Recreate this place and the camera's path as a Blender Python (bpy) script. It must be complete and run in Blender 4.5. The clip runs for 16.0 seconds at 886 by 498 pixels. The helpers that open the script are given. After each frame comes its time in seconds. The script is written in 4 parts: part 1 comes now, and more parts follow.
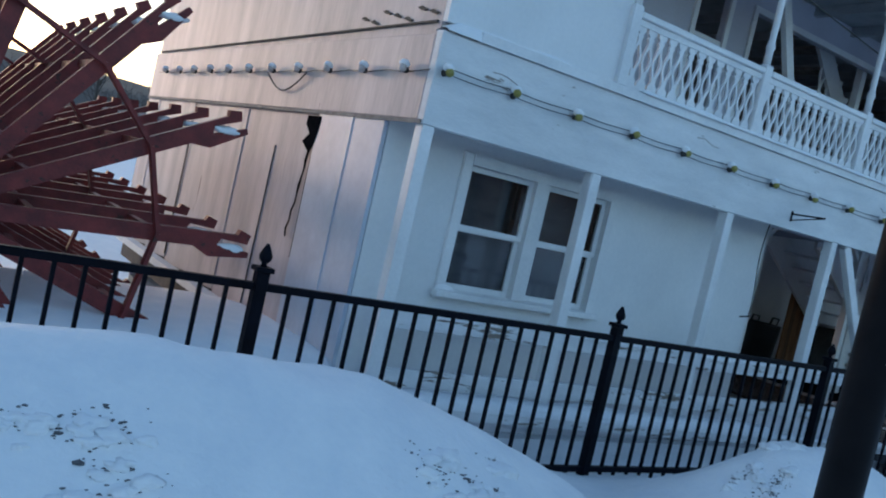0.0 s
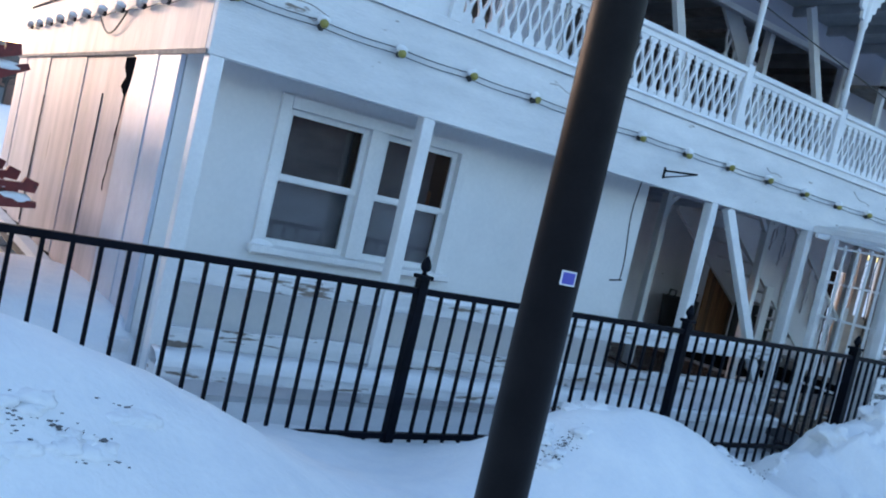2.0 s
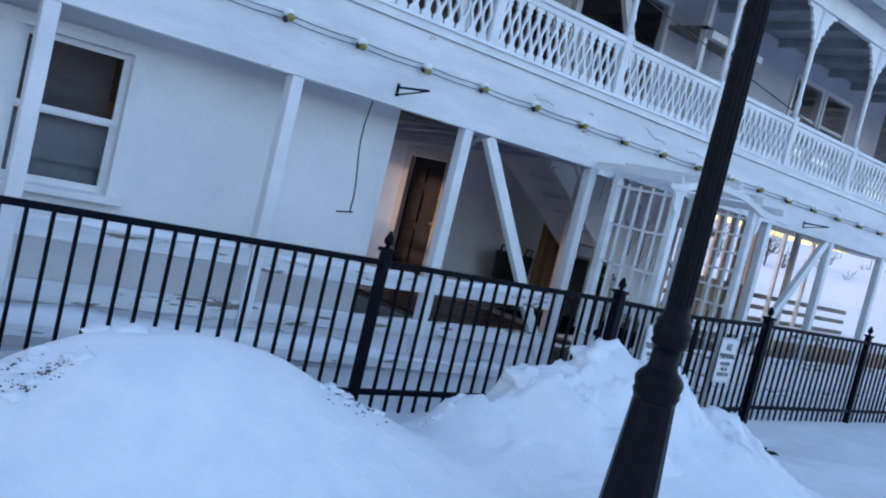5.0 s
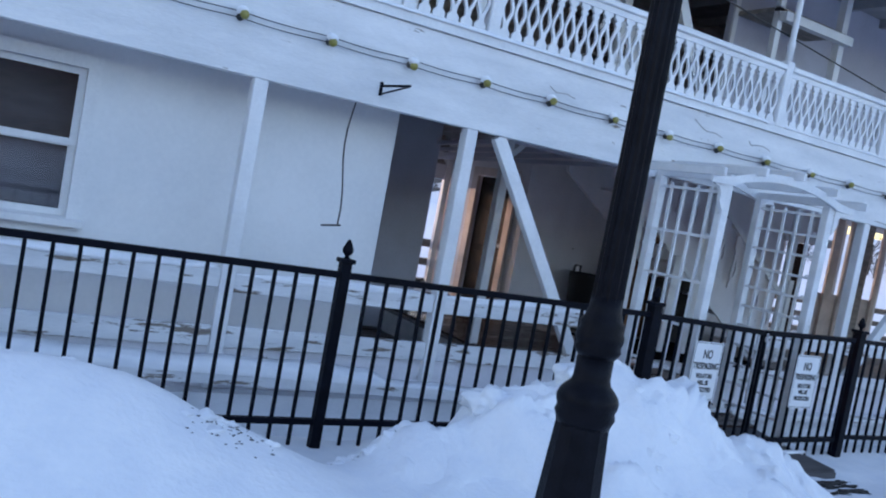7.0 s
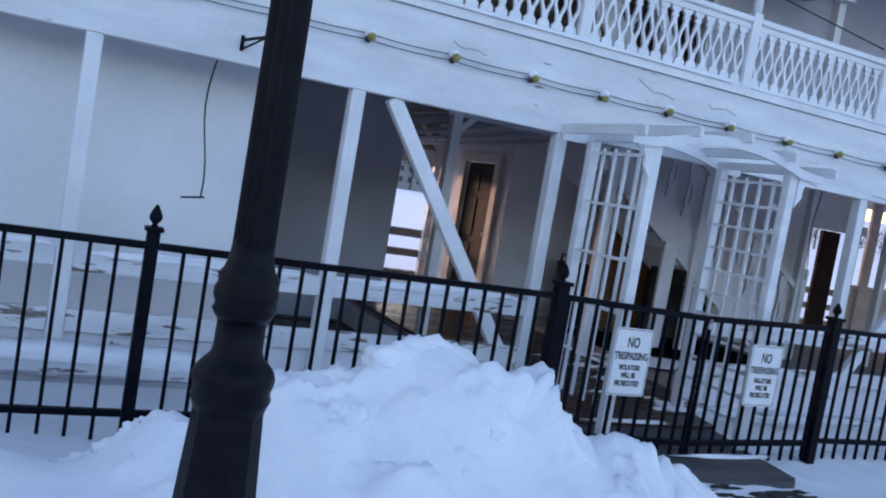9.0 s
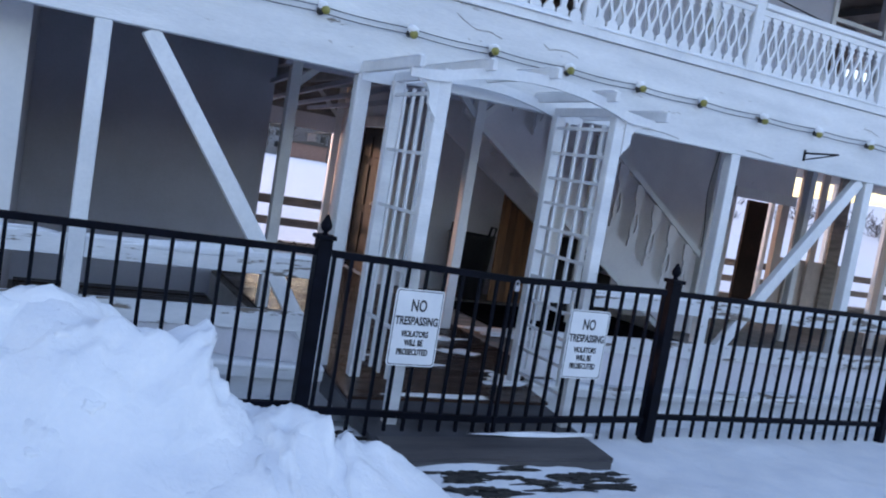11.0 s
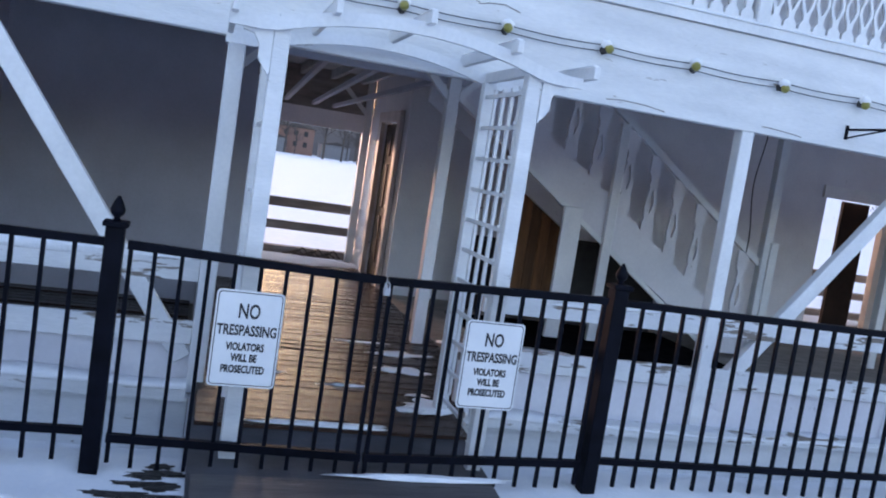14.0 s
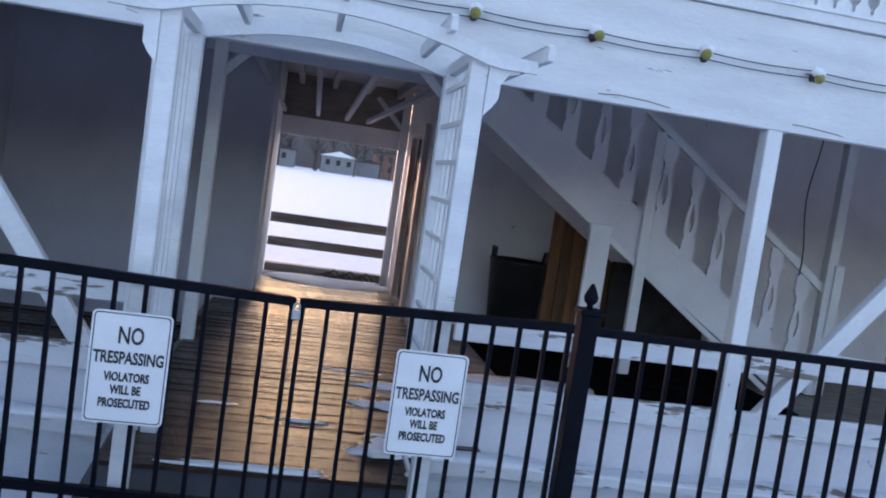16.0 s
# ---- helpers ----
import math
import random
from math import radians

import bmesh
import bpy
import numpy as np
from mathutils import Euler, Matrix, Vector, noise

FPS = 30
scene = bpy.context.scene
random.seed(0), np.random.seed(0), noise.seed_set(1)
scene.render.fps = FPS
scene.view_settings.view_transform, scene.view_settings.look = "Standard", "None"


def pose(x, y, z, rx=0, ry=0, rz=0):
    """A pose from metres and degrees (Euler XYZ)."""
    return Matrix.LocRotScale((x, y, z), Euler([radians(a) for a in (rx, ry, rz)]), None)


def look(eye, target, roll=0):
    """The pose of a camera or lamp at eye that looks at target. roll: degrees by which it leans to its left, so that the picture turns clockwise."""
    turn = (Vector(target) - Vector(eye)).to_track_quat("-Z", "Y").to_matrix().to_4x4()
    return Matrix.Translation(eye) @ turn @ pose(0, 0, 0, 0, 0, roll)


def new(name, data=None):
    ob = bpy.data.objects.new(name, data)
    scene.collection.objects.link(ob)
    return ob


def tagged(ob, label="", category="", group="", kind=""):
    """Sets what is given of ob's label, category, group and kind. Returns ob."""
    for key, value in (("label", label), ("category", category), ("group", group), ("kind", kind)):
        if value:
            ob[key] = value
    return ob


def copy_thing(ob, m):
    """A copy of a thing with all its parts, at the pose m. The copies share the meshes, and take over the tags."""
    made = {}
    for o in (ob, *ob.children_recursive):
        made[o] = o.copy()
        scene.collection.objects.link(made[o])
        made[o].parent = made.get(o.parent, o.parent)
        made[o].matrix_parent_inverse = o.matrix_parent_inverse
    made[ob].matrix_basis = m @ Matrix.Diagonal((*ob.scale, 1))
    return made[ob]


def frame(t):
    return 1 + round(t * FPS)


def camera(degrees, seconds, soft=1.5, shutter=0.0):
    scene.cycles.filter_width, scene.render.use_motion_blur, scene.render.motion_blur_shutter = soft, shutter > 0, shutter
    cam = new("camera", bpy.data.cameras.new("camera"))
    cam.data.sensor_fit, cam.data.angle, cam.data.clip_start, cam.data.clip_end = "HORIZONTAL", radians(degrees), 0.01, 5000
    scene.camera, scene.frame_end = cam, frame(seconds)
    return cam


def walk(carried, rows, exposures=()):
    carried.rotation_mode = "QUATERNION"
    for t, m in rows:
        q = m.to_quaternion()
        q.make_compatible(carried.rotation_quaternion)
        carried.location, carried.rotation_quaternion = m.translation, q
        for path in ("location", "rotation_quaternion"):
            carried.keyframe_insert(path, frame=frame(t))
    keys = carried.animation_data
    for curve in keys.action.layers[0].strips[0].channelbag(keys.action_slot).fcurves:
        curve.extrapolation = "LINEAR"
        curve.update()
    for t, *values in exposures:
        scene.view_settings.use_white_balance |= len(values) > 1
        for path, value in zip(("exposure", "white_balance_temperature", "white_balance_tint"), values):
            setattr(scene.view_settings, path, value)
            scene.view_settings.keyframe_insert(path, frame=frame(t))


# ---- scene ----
cam = camera(55.5, 16.0, soft=2.0)
METRES, EYE, TILT, LEAN, TURN = 10.8, 1.75, 0.0, 0.0, -34.3
ROWS = [
    (0.0, 0.0, 0.0, 0.0, 0.74, -3.29, -12.98),
    (0.5, 0.0324, 0.0103, -0.0005, 0.49, -3.05, -13.4),
    (1.0, 0.0576, 0.0221, -0.0024, -0.93, -3.12, -13.27),
    (1.5, 0.0817, 0.0395, -0.0023, -0.91, -3.87, -12.9),
    (2.0, 0.1076, 0.049, -0.0042, -0.89, -3.6, -13.03),
    (2.5, 0.1383, 0.0574, -0.0025, -0.85, -4.09, -12.72),
    (3.0, 0.1679, 0.0759, -0.0032, -0.91, -4.55, -13.36),
    (3.5, 0.1982, 0.0845, -0.0044, -2.57, -4.2, -13.27),
    (4.0, 0.23, 0.0894, -0.0033, -3.75, -3.96, -13.91),
    (4.5, 0.2581, 0.1062, -0.0064, -5.74, -4.14, -13.94),
    (7.0, 0.3853, 0.1861, -0.0071, 4.04, -3.56, -10.55),
    (7.5, 0.4109, 0.2048, -0.0071, 6.76, -3.97, -10.33),
    (8.0, 0.4377, 0.2311, -0.0078, 8.12, -4.43, -10.03),
    (8.5, 0.4748, 0.2473, -0.0091, 9.14, -4.34, -9.76),
    (9.0, 0.502, 0.2654, -0.0084, 9.07, -4.18, -9.72),
    (9.5, 0.534, 0.2897, -0.0097, 7.22, -5.98, -9.57),
    (10.0, 0.5699, 0.3087, -0.0117, 7.11, -5.43, -9.64),
    (12.5, 0.6866, 0.4103, -0.0069, 13.69, -5.43, -9.0),
    (13.0, 0.7071, 0.4327, -0.0084, 15.47, -5.38, -9.06),
    (13.5, 0.7284, 0.454, -0.0063, 17.5, -5.2, -9.08),
    (14.0, 0.7418, 0.4808, -0.0088, 18.62, -5.5, -8.69),
    (14.5, 0.7534, 0.5059, -0.0087, 20.17, -5.3, -7.91),
    (15.0, 0.768, 0.5265, -0.0084, 22.12, -5.03, -7.89),
    (15.5, 0.7787, 0.544, -0.0096, 23.84, -4.56, -7.8),
    (16.0, 0.7862, 0.5663, -0.0088, 25.22, -4.68, -8.27),
]
EXPOSURES = [(0.0, 1.5, 6000, 13), (0.5, 1.95, 6050, 14), (1.0, 1.8, 6120, 15), (1.5, 2.08, 6200, 17), (3.5, 2.3, 6400, 24), (9.0, 2.25, 6700, 32), (12.5, 2.5, 6950, 33), (14.5, 2.55, 6950, 33), (16.0, 2.4, 6950, 33)]
walk(cam, [(t, pose(0, 0, EYE, TILT, LEAN, TURN) @ pose(METRES * x, METRES * y, METRES * z, 90 + pitch, roll, yaw)) for t, x, y, z, yaw, pitch, roll in ROWS], EXPOSURES)

# ---- world, sun ----
world = bpy.data.worlds.new("dusk_sky")
scene.world = world
world.use_nodes = True
wn = world.node_tree.nodes
sky = wn.new("ShaderNodeTexSky")
sky.sky_type = "NISHITA"
sky.sun_disc = False
sky.sun_elevation = radians(5.5)
sky.sun_rotation = radians(-11.7)
sky.air_density, sky.dust_density, sky.ozone_density = 1.0, 1.0, 2.0
wn["Background"].inputs["Strength"].default_value = 0.15
world.node_tree.links.new(sky.outputs["Color"], wn["Background"].inputs["Color"])
sun = new("sun", bpy.data.lights.new("sun", "SUN"))
sun.data.energy, sun.data.angle, sun.data.color = 0.33, radians(6), (1.0, 0.68, 0.54)
SUN_DIR = Vector((-0.2, 0.97, 0.09))
sun.matrix_world = look(SUN_DIR * 50, (0, 0, 0))

# ---- materials ----
def material(name, low, high, rough=0.6, metal=0.0, scale=6.0, fine=60.0, bump=0.15, stretch=(1, 1, 1), spots=None, spot_scale=9.0, spot_cut=0.66, per_piece=0.0, spec=0.5):
    """Two scales of noise between two colours, worn spots and a fine bump."""
    m = bpy.data.materials.new(name)
    m.use_nodes = True
    nt = m.node_tree
    n, link = nt.nodes, nt.links.new
    b = n["Principled BSDF"]
    b.inputs["Roughness"].default_value, b.inputs["Metallic"].default_value = rough, metal
    b.inputs["Specular IOR Level"].default_value = spec
    co = n.new("ShaderNodeTexCoord")
    mp = n.new("ShaderNodeMapping")
    mp.inputs["Scale"].default_value = stretch
    geo = n.new("ShaderNodeNewGeometry")
    link(geo.outputs["Position"], mp.inputs["Vector"])
    a = n.new("ShaderNodeTexNoise")
    a.inputs["Scale"].default_value, a.inputs["Detail"].default_value = scale, 6
    f = n.new("ShaderNodeTexNoise")
    f.inputs["Scale"].default_value, f.inputs["Detail"].default_value = fine, 4
    link(mp.outputs["Vector"], a.inputs["Vector"])
    link(mp.outputs["Vector"], f.inputs["Vector"])
    add = n.new("ShaderNodeMath")
    add.operation = "MULTIPLY_ADD"
    add.inputs[1].default_value = 0.35
    link(f.outputs["Fac"], add.inputs[0])
    link(a.outputs["Fac"], add.inputs[2])
    ramp = n.new("ShaderNodeValToRGB")
    ramp.color_ramp.elements[0].position, ramp.color_ramp.elements[1].position = 0.45, 0.9
    ramp.color_ramp.elements[0].color, ramp.color_ramp.elements[1].color = (*low, 1), (*high, 1)
    link(add.outputs[0], ramp.inputs["Fac"])
    colour = ramp.outputs["Color"]
    if per_piece:
        info = n.new("ShaderNodeObjectInfo")
        hsv = n.new("ShaderNodeHueSaturation")
        mr = n.new("ShaderNodeMapRange")
        mr.inputs["To Min"].default_value, mr.inputs["To Max"].default_value = 1 - per_piece, 1 + per_piece
        link(info.outputs["Random"], mr.inputs["Value"])
        link(mr.outputs["Result"], hsv.inputs["Value"])
        link(colour, hsv.inputs["Color"])
        colour = hsv.outputs["Color"]
    if spots:
        s = n.new("ShaderNodeTexNoise")
        s.inputs["Scale"].default_value, s.inputs["Detail"].default_value, s.inputs["Roughness"].default_value = spot_scale, 8, 0.65
        link(mp.outputs["Vector"], s.inputs["Vector"])
        cut = n.new("ShaderNodeValToRGB")
        cut.color_ramp.elements[0].position, cut.color_ramp.elements[1].position = spot_cut, spot_cut + 0.03
        link(s.outputs["Fac"], cut.inputs["Fac"])
        mix = n.new("ShaderNodeMix")
        mix.data_type = "RGBA"
        link(cut.outputs["Color"], mix.inputs["Factor"])
        link(colour, mix.inputs["A"])
        mix.inputs["B"].default_value = (*spots, 1)
        colour = mix.outputs["Result"]
    link(colour, b.inputs["Base Color"])
    bp = n.new("ShaderNodeBump")
    bp.inputs["Strength"].default_value, bp.inputs["Distance"].default_value = bump, 0.02
    link(add.outputs[0], bp.inputs["Height"])
    link(bp.outputs["Normal"], b.inputs["Normal"])
    return m


SNOW = material("snow", (0.80, 0.82, 0.85), (0.9, 0.9, 0.9), 0.75, scale=5, fine=38, bump=0.8, spec=0.25, spots=(0.5, 0.49, 0.48), spot_scale=3.1, spot_cut=0.735)
WHITE = material("white_paint", (0.66, 0.67, 0.68), (0.82, 0.82, 0.82), 0.55, scale=2.5, fine=40, bump=0.12, spots=(0.33, 0.3, 0.27), spot_scale=7, spot_cut=0.70)
PEEL = material("peeling_white_paint", (0.62, 0.63, 0.64), (0.8, 0.8, 0.8), 0.7, scale=3, fine=50, bump=0.3, stretch=(0.5, 1, 2.2), spots=(0.24, 0.2, 0.17), spot_scale=5, spot_cut=0.66)
WALL = material("white_wall_panel", (0.68, 0.69, 0.70), (0.80, 0.80, 0.80), 0.6, scale=1.2, fine=30, bump=0.06)
STERN = material("weathered_stern_paint", (0.34, 0.305, 0.32), (0.6, 0.53, 0.54), 0.6, scale=1.6, fine=22, bump=0.12, stretch=(1, 2.2, 0.35), spots=(0.24, 0.2, 0.19), spot_scale=3.2, spot_cut=0.66)
WORN = material("flaking_white_paint", (0.6, 0.61, 0.62), (0.8, 0.8, 0.8), 0.75, scale=3, fine=50, bump=0.4, stretch=(0.45, 1, 3), spots=(0.22, 0.18, 0.15), spot_scale=5, spot_cut=0.565)
INNER = material("grey_white_inner_paint", (0.66, 0.645, 0.68), (0.8, 0.785, 0.81), 0.65, scale=2, fine=30, bump=0.1, spots=(0.25, 0.23, 0.24), spot_scale=5, spot_cut=0.675)
# inner paint darkened so its colour carries the shade under the decks
SHADED_PAINT = material("shaded_grey_paint", (0.45, 0.455, 0.52), (0.56, 0.565, 0.64), 0.65, scale=1.6, fine=30, bump=0.08, spots=(0.3, 0.28, 0.27), spot_scale=4, spot_cut=0.74)
# the blue in this non-metallic grey stands in for reflected skylight
SHEET = material("galvanised_sheet", (0.42, 0.47, 0.55), (0.55, 0.6, 0.68), 0.5, 0.0, scale=3, fine=20, bump=0.05)
BLACK = material("black_painted_metal", (0.002, 0.0025, 0.005), (0.005, 0.006, 0.012), 0.5, spec=0.08, scale=10, fine=120, bump=0.05)
POLE = material("dark_bronze_pole", (0.005, 0.004, 0.005), (0.012, 0.010, 0.011), 0.5, 0.0, spec=0.12, scale=6, fine=90, bump=0.05)
# flat near-black for the unlit deck by the stairs and the stern tear
VOID = material("unlit_darkness", (0.004, 0.004, 0.005), (0.012, 0.011, 0.012), 1.0, spec=0.0, bump=0.05)
IRON = material("glossy_cast_iron", (0.003, 0.003, 0.005), (0.008, 0.008, 0.012), 0.4, spec=0.1, scale=14, fine=120, bump=0.25)
RED = material("rusty_red_paint", (0.10, 0.012, 0.012), (0.22, 0.025, 0.022), 0.55, scale=8, fine=70, bump=0.2, spots=(0.05, 0.015, 0.01), spot_scale=10, spot_cut=0.62)
PLANK = material("wet_deck_planks", (0.018, 0.010, 0.008), (0.07, 0.038, 0.027), 0.22, spec=0.36, scale=5, fine=40, bump=0.55, stretch=(0.7, 5, 1), per_piece=0.35)
GREYWOOD = material("grey_weathered_wood", (0.17, 0.15, 0.14), (0.34, 0.3, 0.27), 0.8, scale=5, fine=50, bump=0.4, stretch=(0.6, 2, 3))
BROWN = material("brown_stained_wood", (0.12, 0.045, 0.016), (0.26, 0.11, 0.04), 0.6, scale=4, fine=40, bump=0.2, stretch=(4, 4, 0.5), per_piece=0.3)
DOOR = material("dark_brown_door", (0.012, 0.006, 0.005), (0.03, 0.015, 0.011), 0.7, spec=0.15, scale=4, fine=40, bump=0.1)
CASING = material("tan_casing_wood", (0.5, 0.42, 0.38), (0.64, 0.55, 0.5), 0.6, scale=5, fine=40, bump=0.1)
WETWOOD = material("wet_plywood", (0.055, 0.052, 0.055), (0.12, 0.108, 0.104), 0.45, scale=3, fine=30, bump=0.3, stretch=(0.4, 3, 1), spots=(0.05, 0.04, 0.035), spot_scale=3, spot_cut=0.62)
MAT = material("dark_rubber_mat", (0.04, 0.04, 0.045), (0.09, 0.09, 0.1), 0.55, scale=4, fine=80, bump=0.3, spots=(0.6, 0.62, 0.65), spot_scale=4, spot_cut=0.72)
DIRT = material("dirt_clods", (0.012, 0.011, 0.011), (0.05, 0.045, 0.04), 0.9, scale=20, fine=90, bump=0.6)
CRUMB = material("frozen_dirt_crumbs", (0.06, 0.06, 0.065), (0.2, 0.2, 0.21), 0.9, scale=20, fine=90, bump=0.6)
BULB = material("yellow_lamp_glass", (0.2, 0.18, 0.03), (0.36, 0.32, 0.09), 0.3, scale=20, fine=90, bump=0.02)
SIGN = material("white_sign_sheet", (0.7, 0.71, 0.72), (0.78, 0.78, 0.78), 0.4, scale=5, fine=50, bump=0.02)
INK = material("black_sign_ink", (0.012, 0.012, 0.014), (0.02, 0.02, 0.022), 0.5, bump=0.0)
# grey of the lowered blind, also used for reflections in the upper panes
PANE_GREY = material("grey_blind_and_reflection", (0.075, 0.075, 0.09), (0.14, 0.14, 0.165), 0.8, scale=3, fine=40, bump=0.1, stretch=(1, 1, 3))
# near-black that puts the dark of unlit rooms and open gaps into colour
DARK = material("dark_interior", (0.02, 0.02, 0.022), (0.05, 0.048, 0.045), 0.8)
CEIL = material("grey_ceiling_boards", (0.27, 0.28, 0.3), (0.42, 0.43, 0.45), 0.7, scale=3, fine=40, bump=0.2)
PLASTIC = material("black_plastic", (0.01, 0.01, 0.011), (0.02, 0.02, 0.022), 0.45)
STEEL = material("padlock_steel", (0.4, 0.4, 0.42), (0.6, 0.6, 0.62), 0.35, 0.8)
STICKER = material("blue_sticker", (0.06, 0.06, 0.35), (0.1, 0.1, 0.45), 0.4)
BRICK = material("far_brick", (0.2, 0.1, 0.08), (0.32, 0.18, 0.14), 0.8)
HOUSE = material("far_siding", (0.16, 0.16, 0.18), (0.3, 0.29, 0.29), 0.8)
BARK = material("bare_twigs", (0.05, 0.04, 0.035), (0.11, 0.09, 0.08), 0.9)
GLASS = bpy.data.materials.new("window_glass")
GLASS.use_nodes = True
gb = GLASS.node_tree.nodes["Principled BSDF"]
gb.inputs["Base Color"].default_value = (0.9, 0.92, 0.93, 1)
gb.inputs["Roughness"].default_value = 0.04
gb.inputs["Transmission Weight"].default_value = 1.0
gb.inputs["IOR"].default_value = 1.45


# ---- building helpers ----
def thing(name, at=(0, 0, 0), label="", category="", group="", kind=""):
    ob = new(name)
    ob.empty_display_size = 0.1
    ob.location = at
    return tagged(ob, label, category, group, kind)


def base_of(ob):
    while ob.parent:
        ob = ob.parent
    return Vector(ob.location)


def finish(bm, mat, name, shift=None, smooth=False):
    if shift is not None:
        bmesh.ops.translate(bm, verts=bm.verts, vec=shift)
    bmesh.ops.recalc_face_normals(bm, faces=bm.faces)
    me = bpy.data.meshes.new(name)
    if smooth:
        for f in bm.faces:
            f.smooth = True
    bm.to_mesh(me)
    bm.free()
    me.materials.append(mat)
    return me


def part(name, bm, mat, parent, label="", smooth=False):
    """One mesh under a thing or a part, given in world places."""
    ob = new(name, finish(bm, mat, name, -base_of(parent), smooth))
    ob.parent = parent
    return tagged(ob, label)


def piece(name, mesh, parent, at):
    """A piece that shares its mesh, under a thing that stands at the world place given."""
    ob = new(name, mesh)
    ob.parent = parent
    ob.location = Vector(at) - base_of(parent)
    return ob


def solid(name, bm, mat, label="", category="", group="", kind="", smooth=False):
    return tagged(new(name, finish(bm, mat, name, None, smooth)), label, category, group, kind)


def box(x0, x1, y0, y1, z0, z1, bm=None, bevel=0.0):
    bm = bm or bmesh.new()
    made = bmesh.ops.create_cube(bm, size=1, matrix=Matrix.LocRotScale(((x0 + x1) / 2, (y0 + y1) / 2, (z0 + z1) / 2), None, (abs(x1 - x0), abs(y1 - y0), abs(z1 - z0))))
    if bevel:
        edges = list({e for v in made["verts"] for e in v.link_edges})
        bmesh.ops.bevel(bm, geom=edges, offset=bevel, segments=1, affect="EDGES")
    return bm


def beam(p, q, w, h, bm=None, up=(0, 0, 1), bevel=0.0):
    """A bar from p to q, w wide across and h deep along the given up."""
    bm = bm or bmesh.new()
    p, q = Vector(p), Vector(q)
    d = q - p
    ax = d.normalized()
    side = ax.cross(Vector(up)).normalized()
    top = side.cross(ax)
    m = Matrix((side, ax, top)).transposed().to_4x4()
    m.translation = (p + q) / 2
    made = bmesh.ops.create_cube(bm, size=1, matrix=m @ Matrix.Diagonal((w, d.length, h, 1)))
    if bevel:
        bmesh.ops.bevel(bm, geom=list({e for v in made["verts"] for e in v.link_edges}), offset=bevel, segments=1, affect="EDGES")
    return bm


def lathe(profile, at, bm=None, segs=20, flutes=0.0):
    """A turned shape from (radius, height) rows."""
    bm = bm or bmesh.new()
    rings = []
    for r, z in profile:
        rings.append([bm.verts.new((at[0] + r * (1 - flutes * (i % 2)) * math.cos(i * math.tau / segs), at[1] + r * (1 - flutes * (i % 2)) * math.sin(i * math.tau / segs), at[2] + z)) for i in range(segs)])
    for a, b in zip(rings, rings[1:]):
        for i in range(segs):
            bm.faces.new((a[i], a[(i + 1) % segs], b[(i + 1) % segs], b[i]))
    bm.faces.new(rings[0][::-1])
    bm.faces.new(rings[-1])
    return bm


def tube(points, r, bm=None, segs=6):
    bm = bm or bmesh.new()
    rings = []
    pts = [Vector(p) for p in points]
    for i, p in enumerate(pts):
        d = (pts[min(i + 1, len(pts) - 1)] - pts[max(i - 1, 0)]).normalized()
        s = d.cross(Vector((0.13, 0.31, 0.94))).normalized()
        u = s.cross(d)
        rings.append([bm.verts.new(p + (s * math.cos(k * math.tau / segs) + u * math.sin(k * math.tau / segs)) * r) for k in range(segs)])
    for a, b in zip(rings, rings[1:]):
        for k in range(segs):
            bm.faces.new((a[k], a[(k + 1) % segs], b[(k + 1) % segs], b[k]))
    bm.faces.new(rings[0][::-1])
    bm.faces.new(rings[-1])
    return bm


def prism(outline, axis, a, b, bm=None):
    """An outline of 2D corners pushed from a to b along axis x, y or z."""
    bm = bm or bmesh.new()
    def place(u, v, w):
        return {"x": (w, u, v), "y": (u, w, v), "z": (u, v, w)}[axis]
    lo = [bm.verts.new(place(u, v, a)) for u, v in outline]
    hi = [bm.verts.new(place(u, v, b)) for u, v in outline]
    n = len(outline)
    bm.faces.new(lo[::-1])
    bm.faces.new(hi)
    for i in range(n):
        bm.faces.new((lo[i], lo[(i + 1) % n], hi[(i + 1) % n], hi[i]))
    return bm


def blob(at, size, seed, bm=None, rough=0.35, sub=3):
    bm = bm or bmesh.new()
    made = bmesh.ops.create_icosphere(bm, subdivisions=sub, radius=1)
    for v in made["verts"]:
        n = v.co.normalized()
        k = 1 + rough * noise.noise(n * 1.4 + Vector((seed * 3.1, seed, 0))) + rough * 0.5 * noise.noise(n * 3.7 + Vector((seed, 0, seed * 2)))
        v.co = Vector(at) + Vector((n.x * size[0], n.y * size[1], n.z * size[2])) * k
    return bm


# ---- ground ----
def bump_at(x, y, cx, cy, sx, sy, h):
    return h * math.exp(-((x - cx) / sx) ** 2 - ((y - cy) / sy) ** 2)


def smooth_step(a, b, x):
    t = min(1, max(0, (x - a) / (b - a)))
    return t * t * (3 - 2 * t)


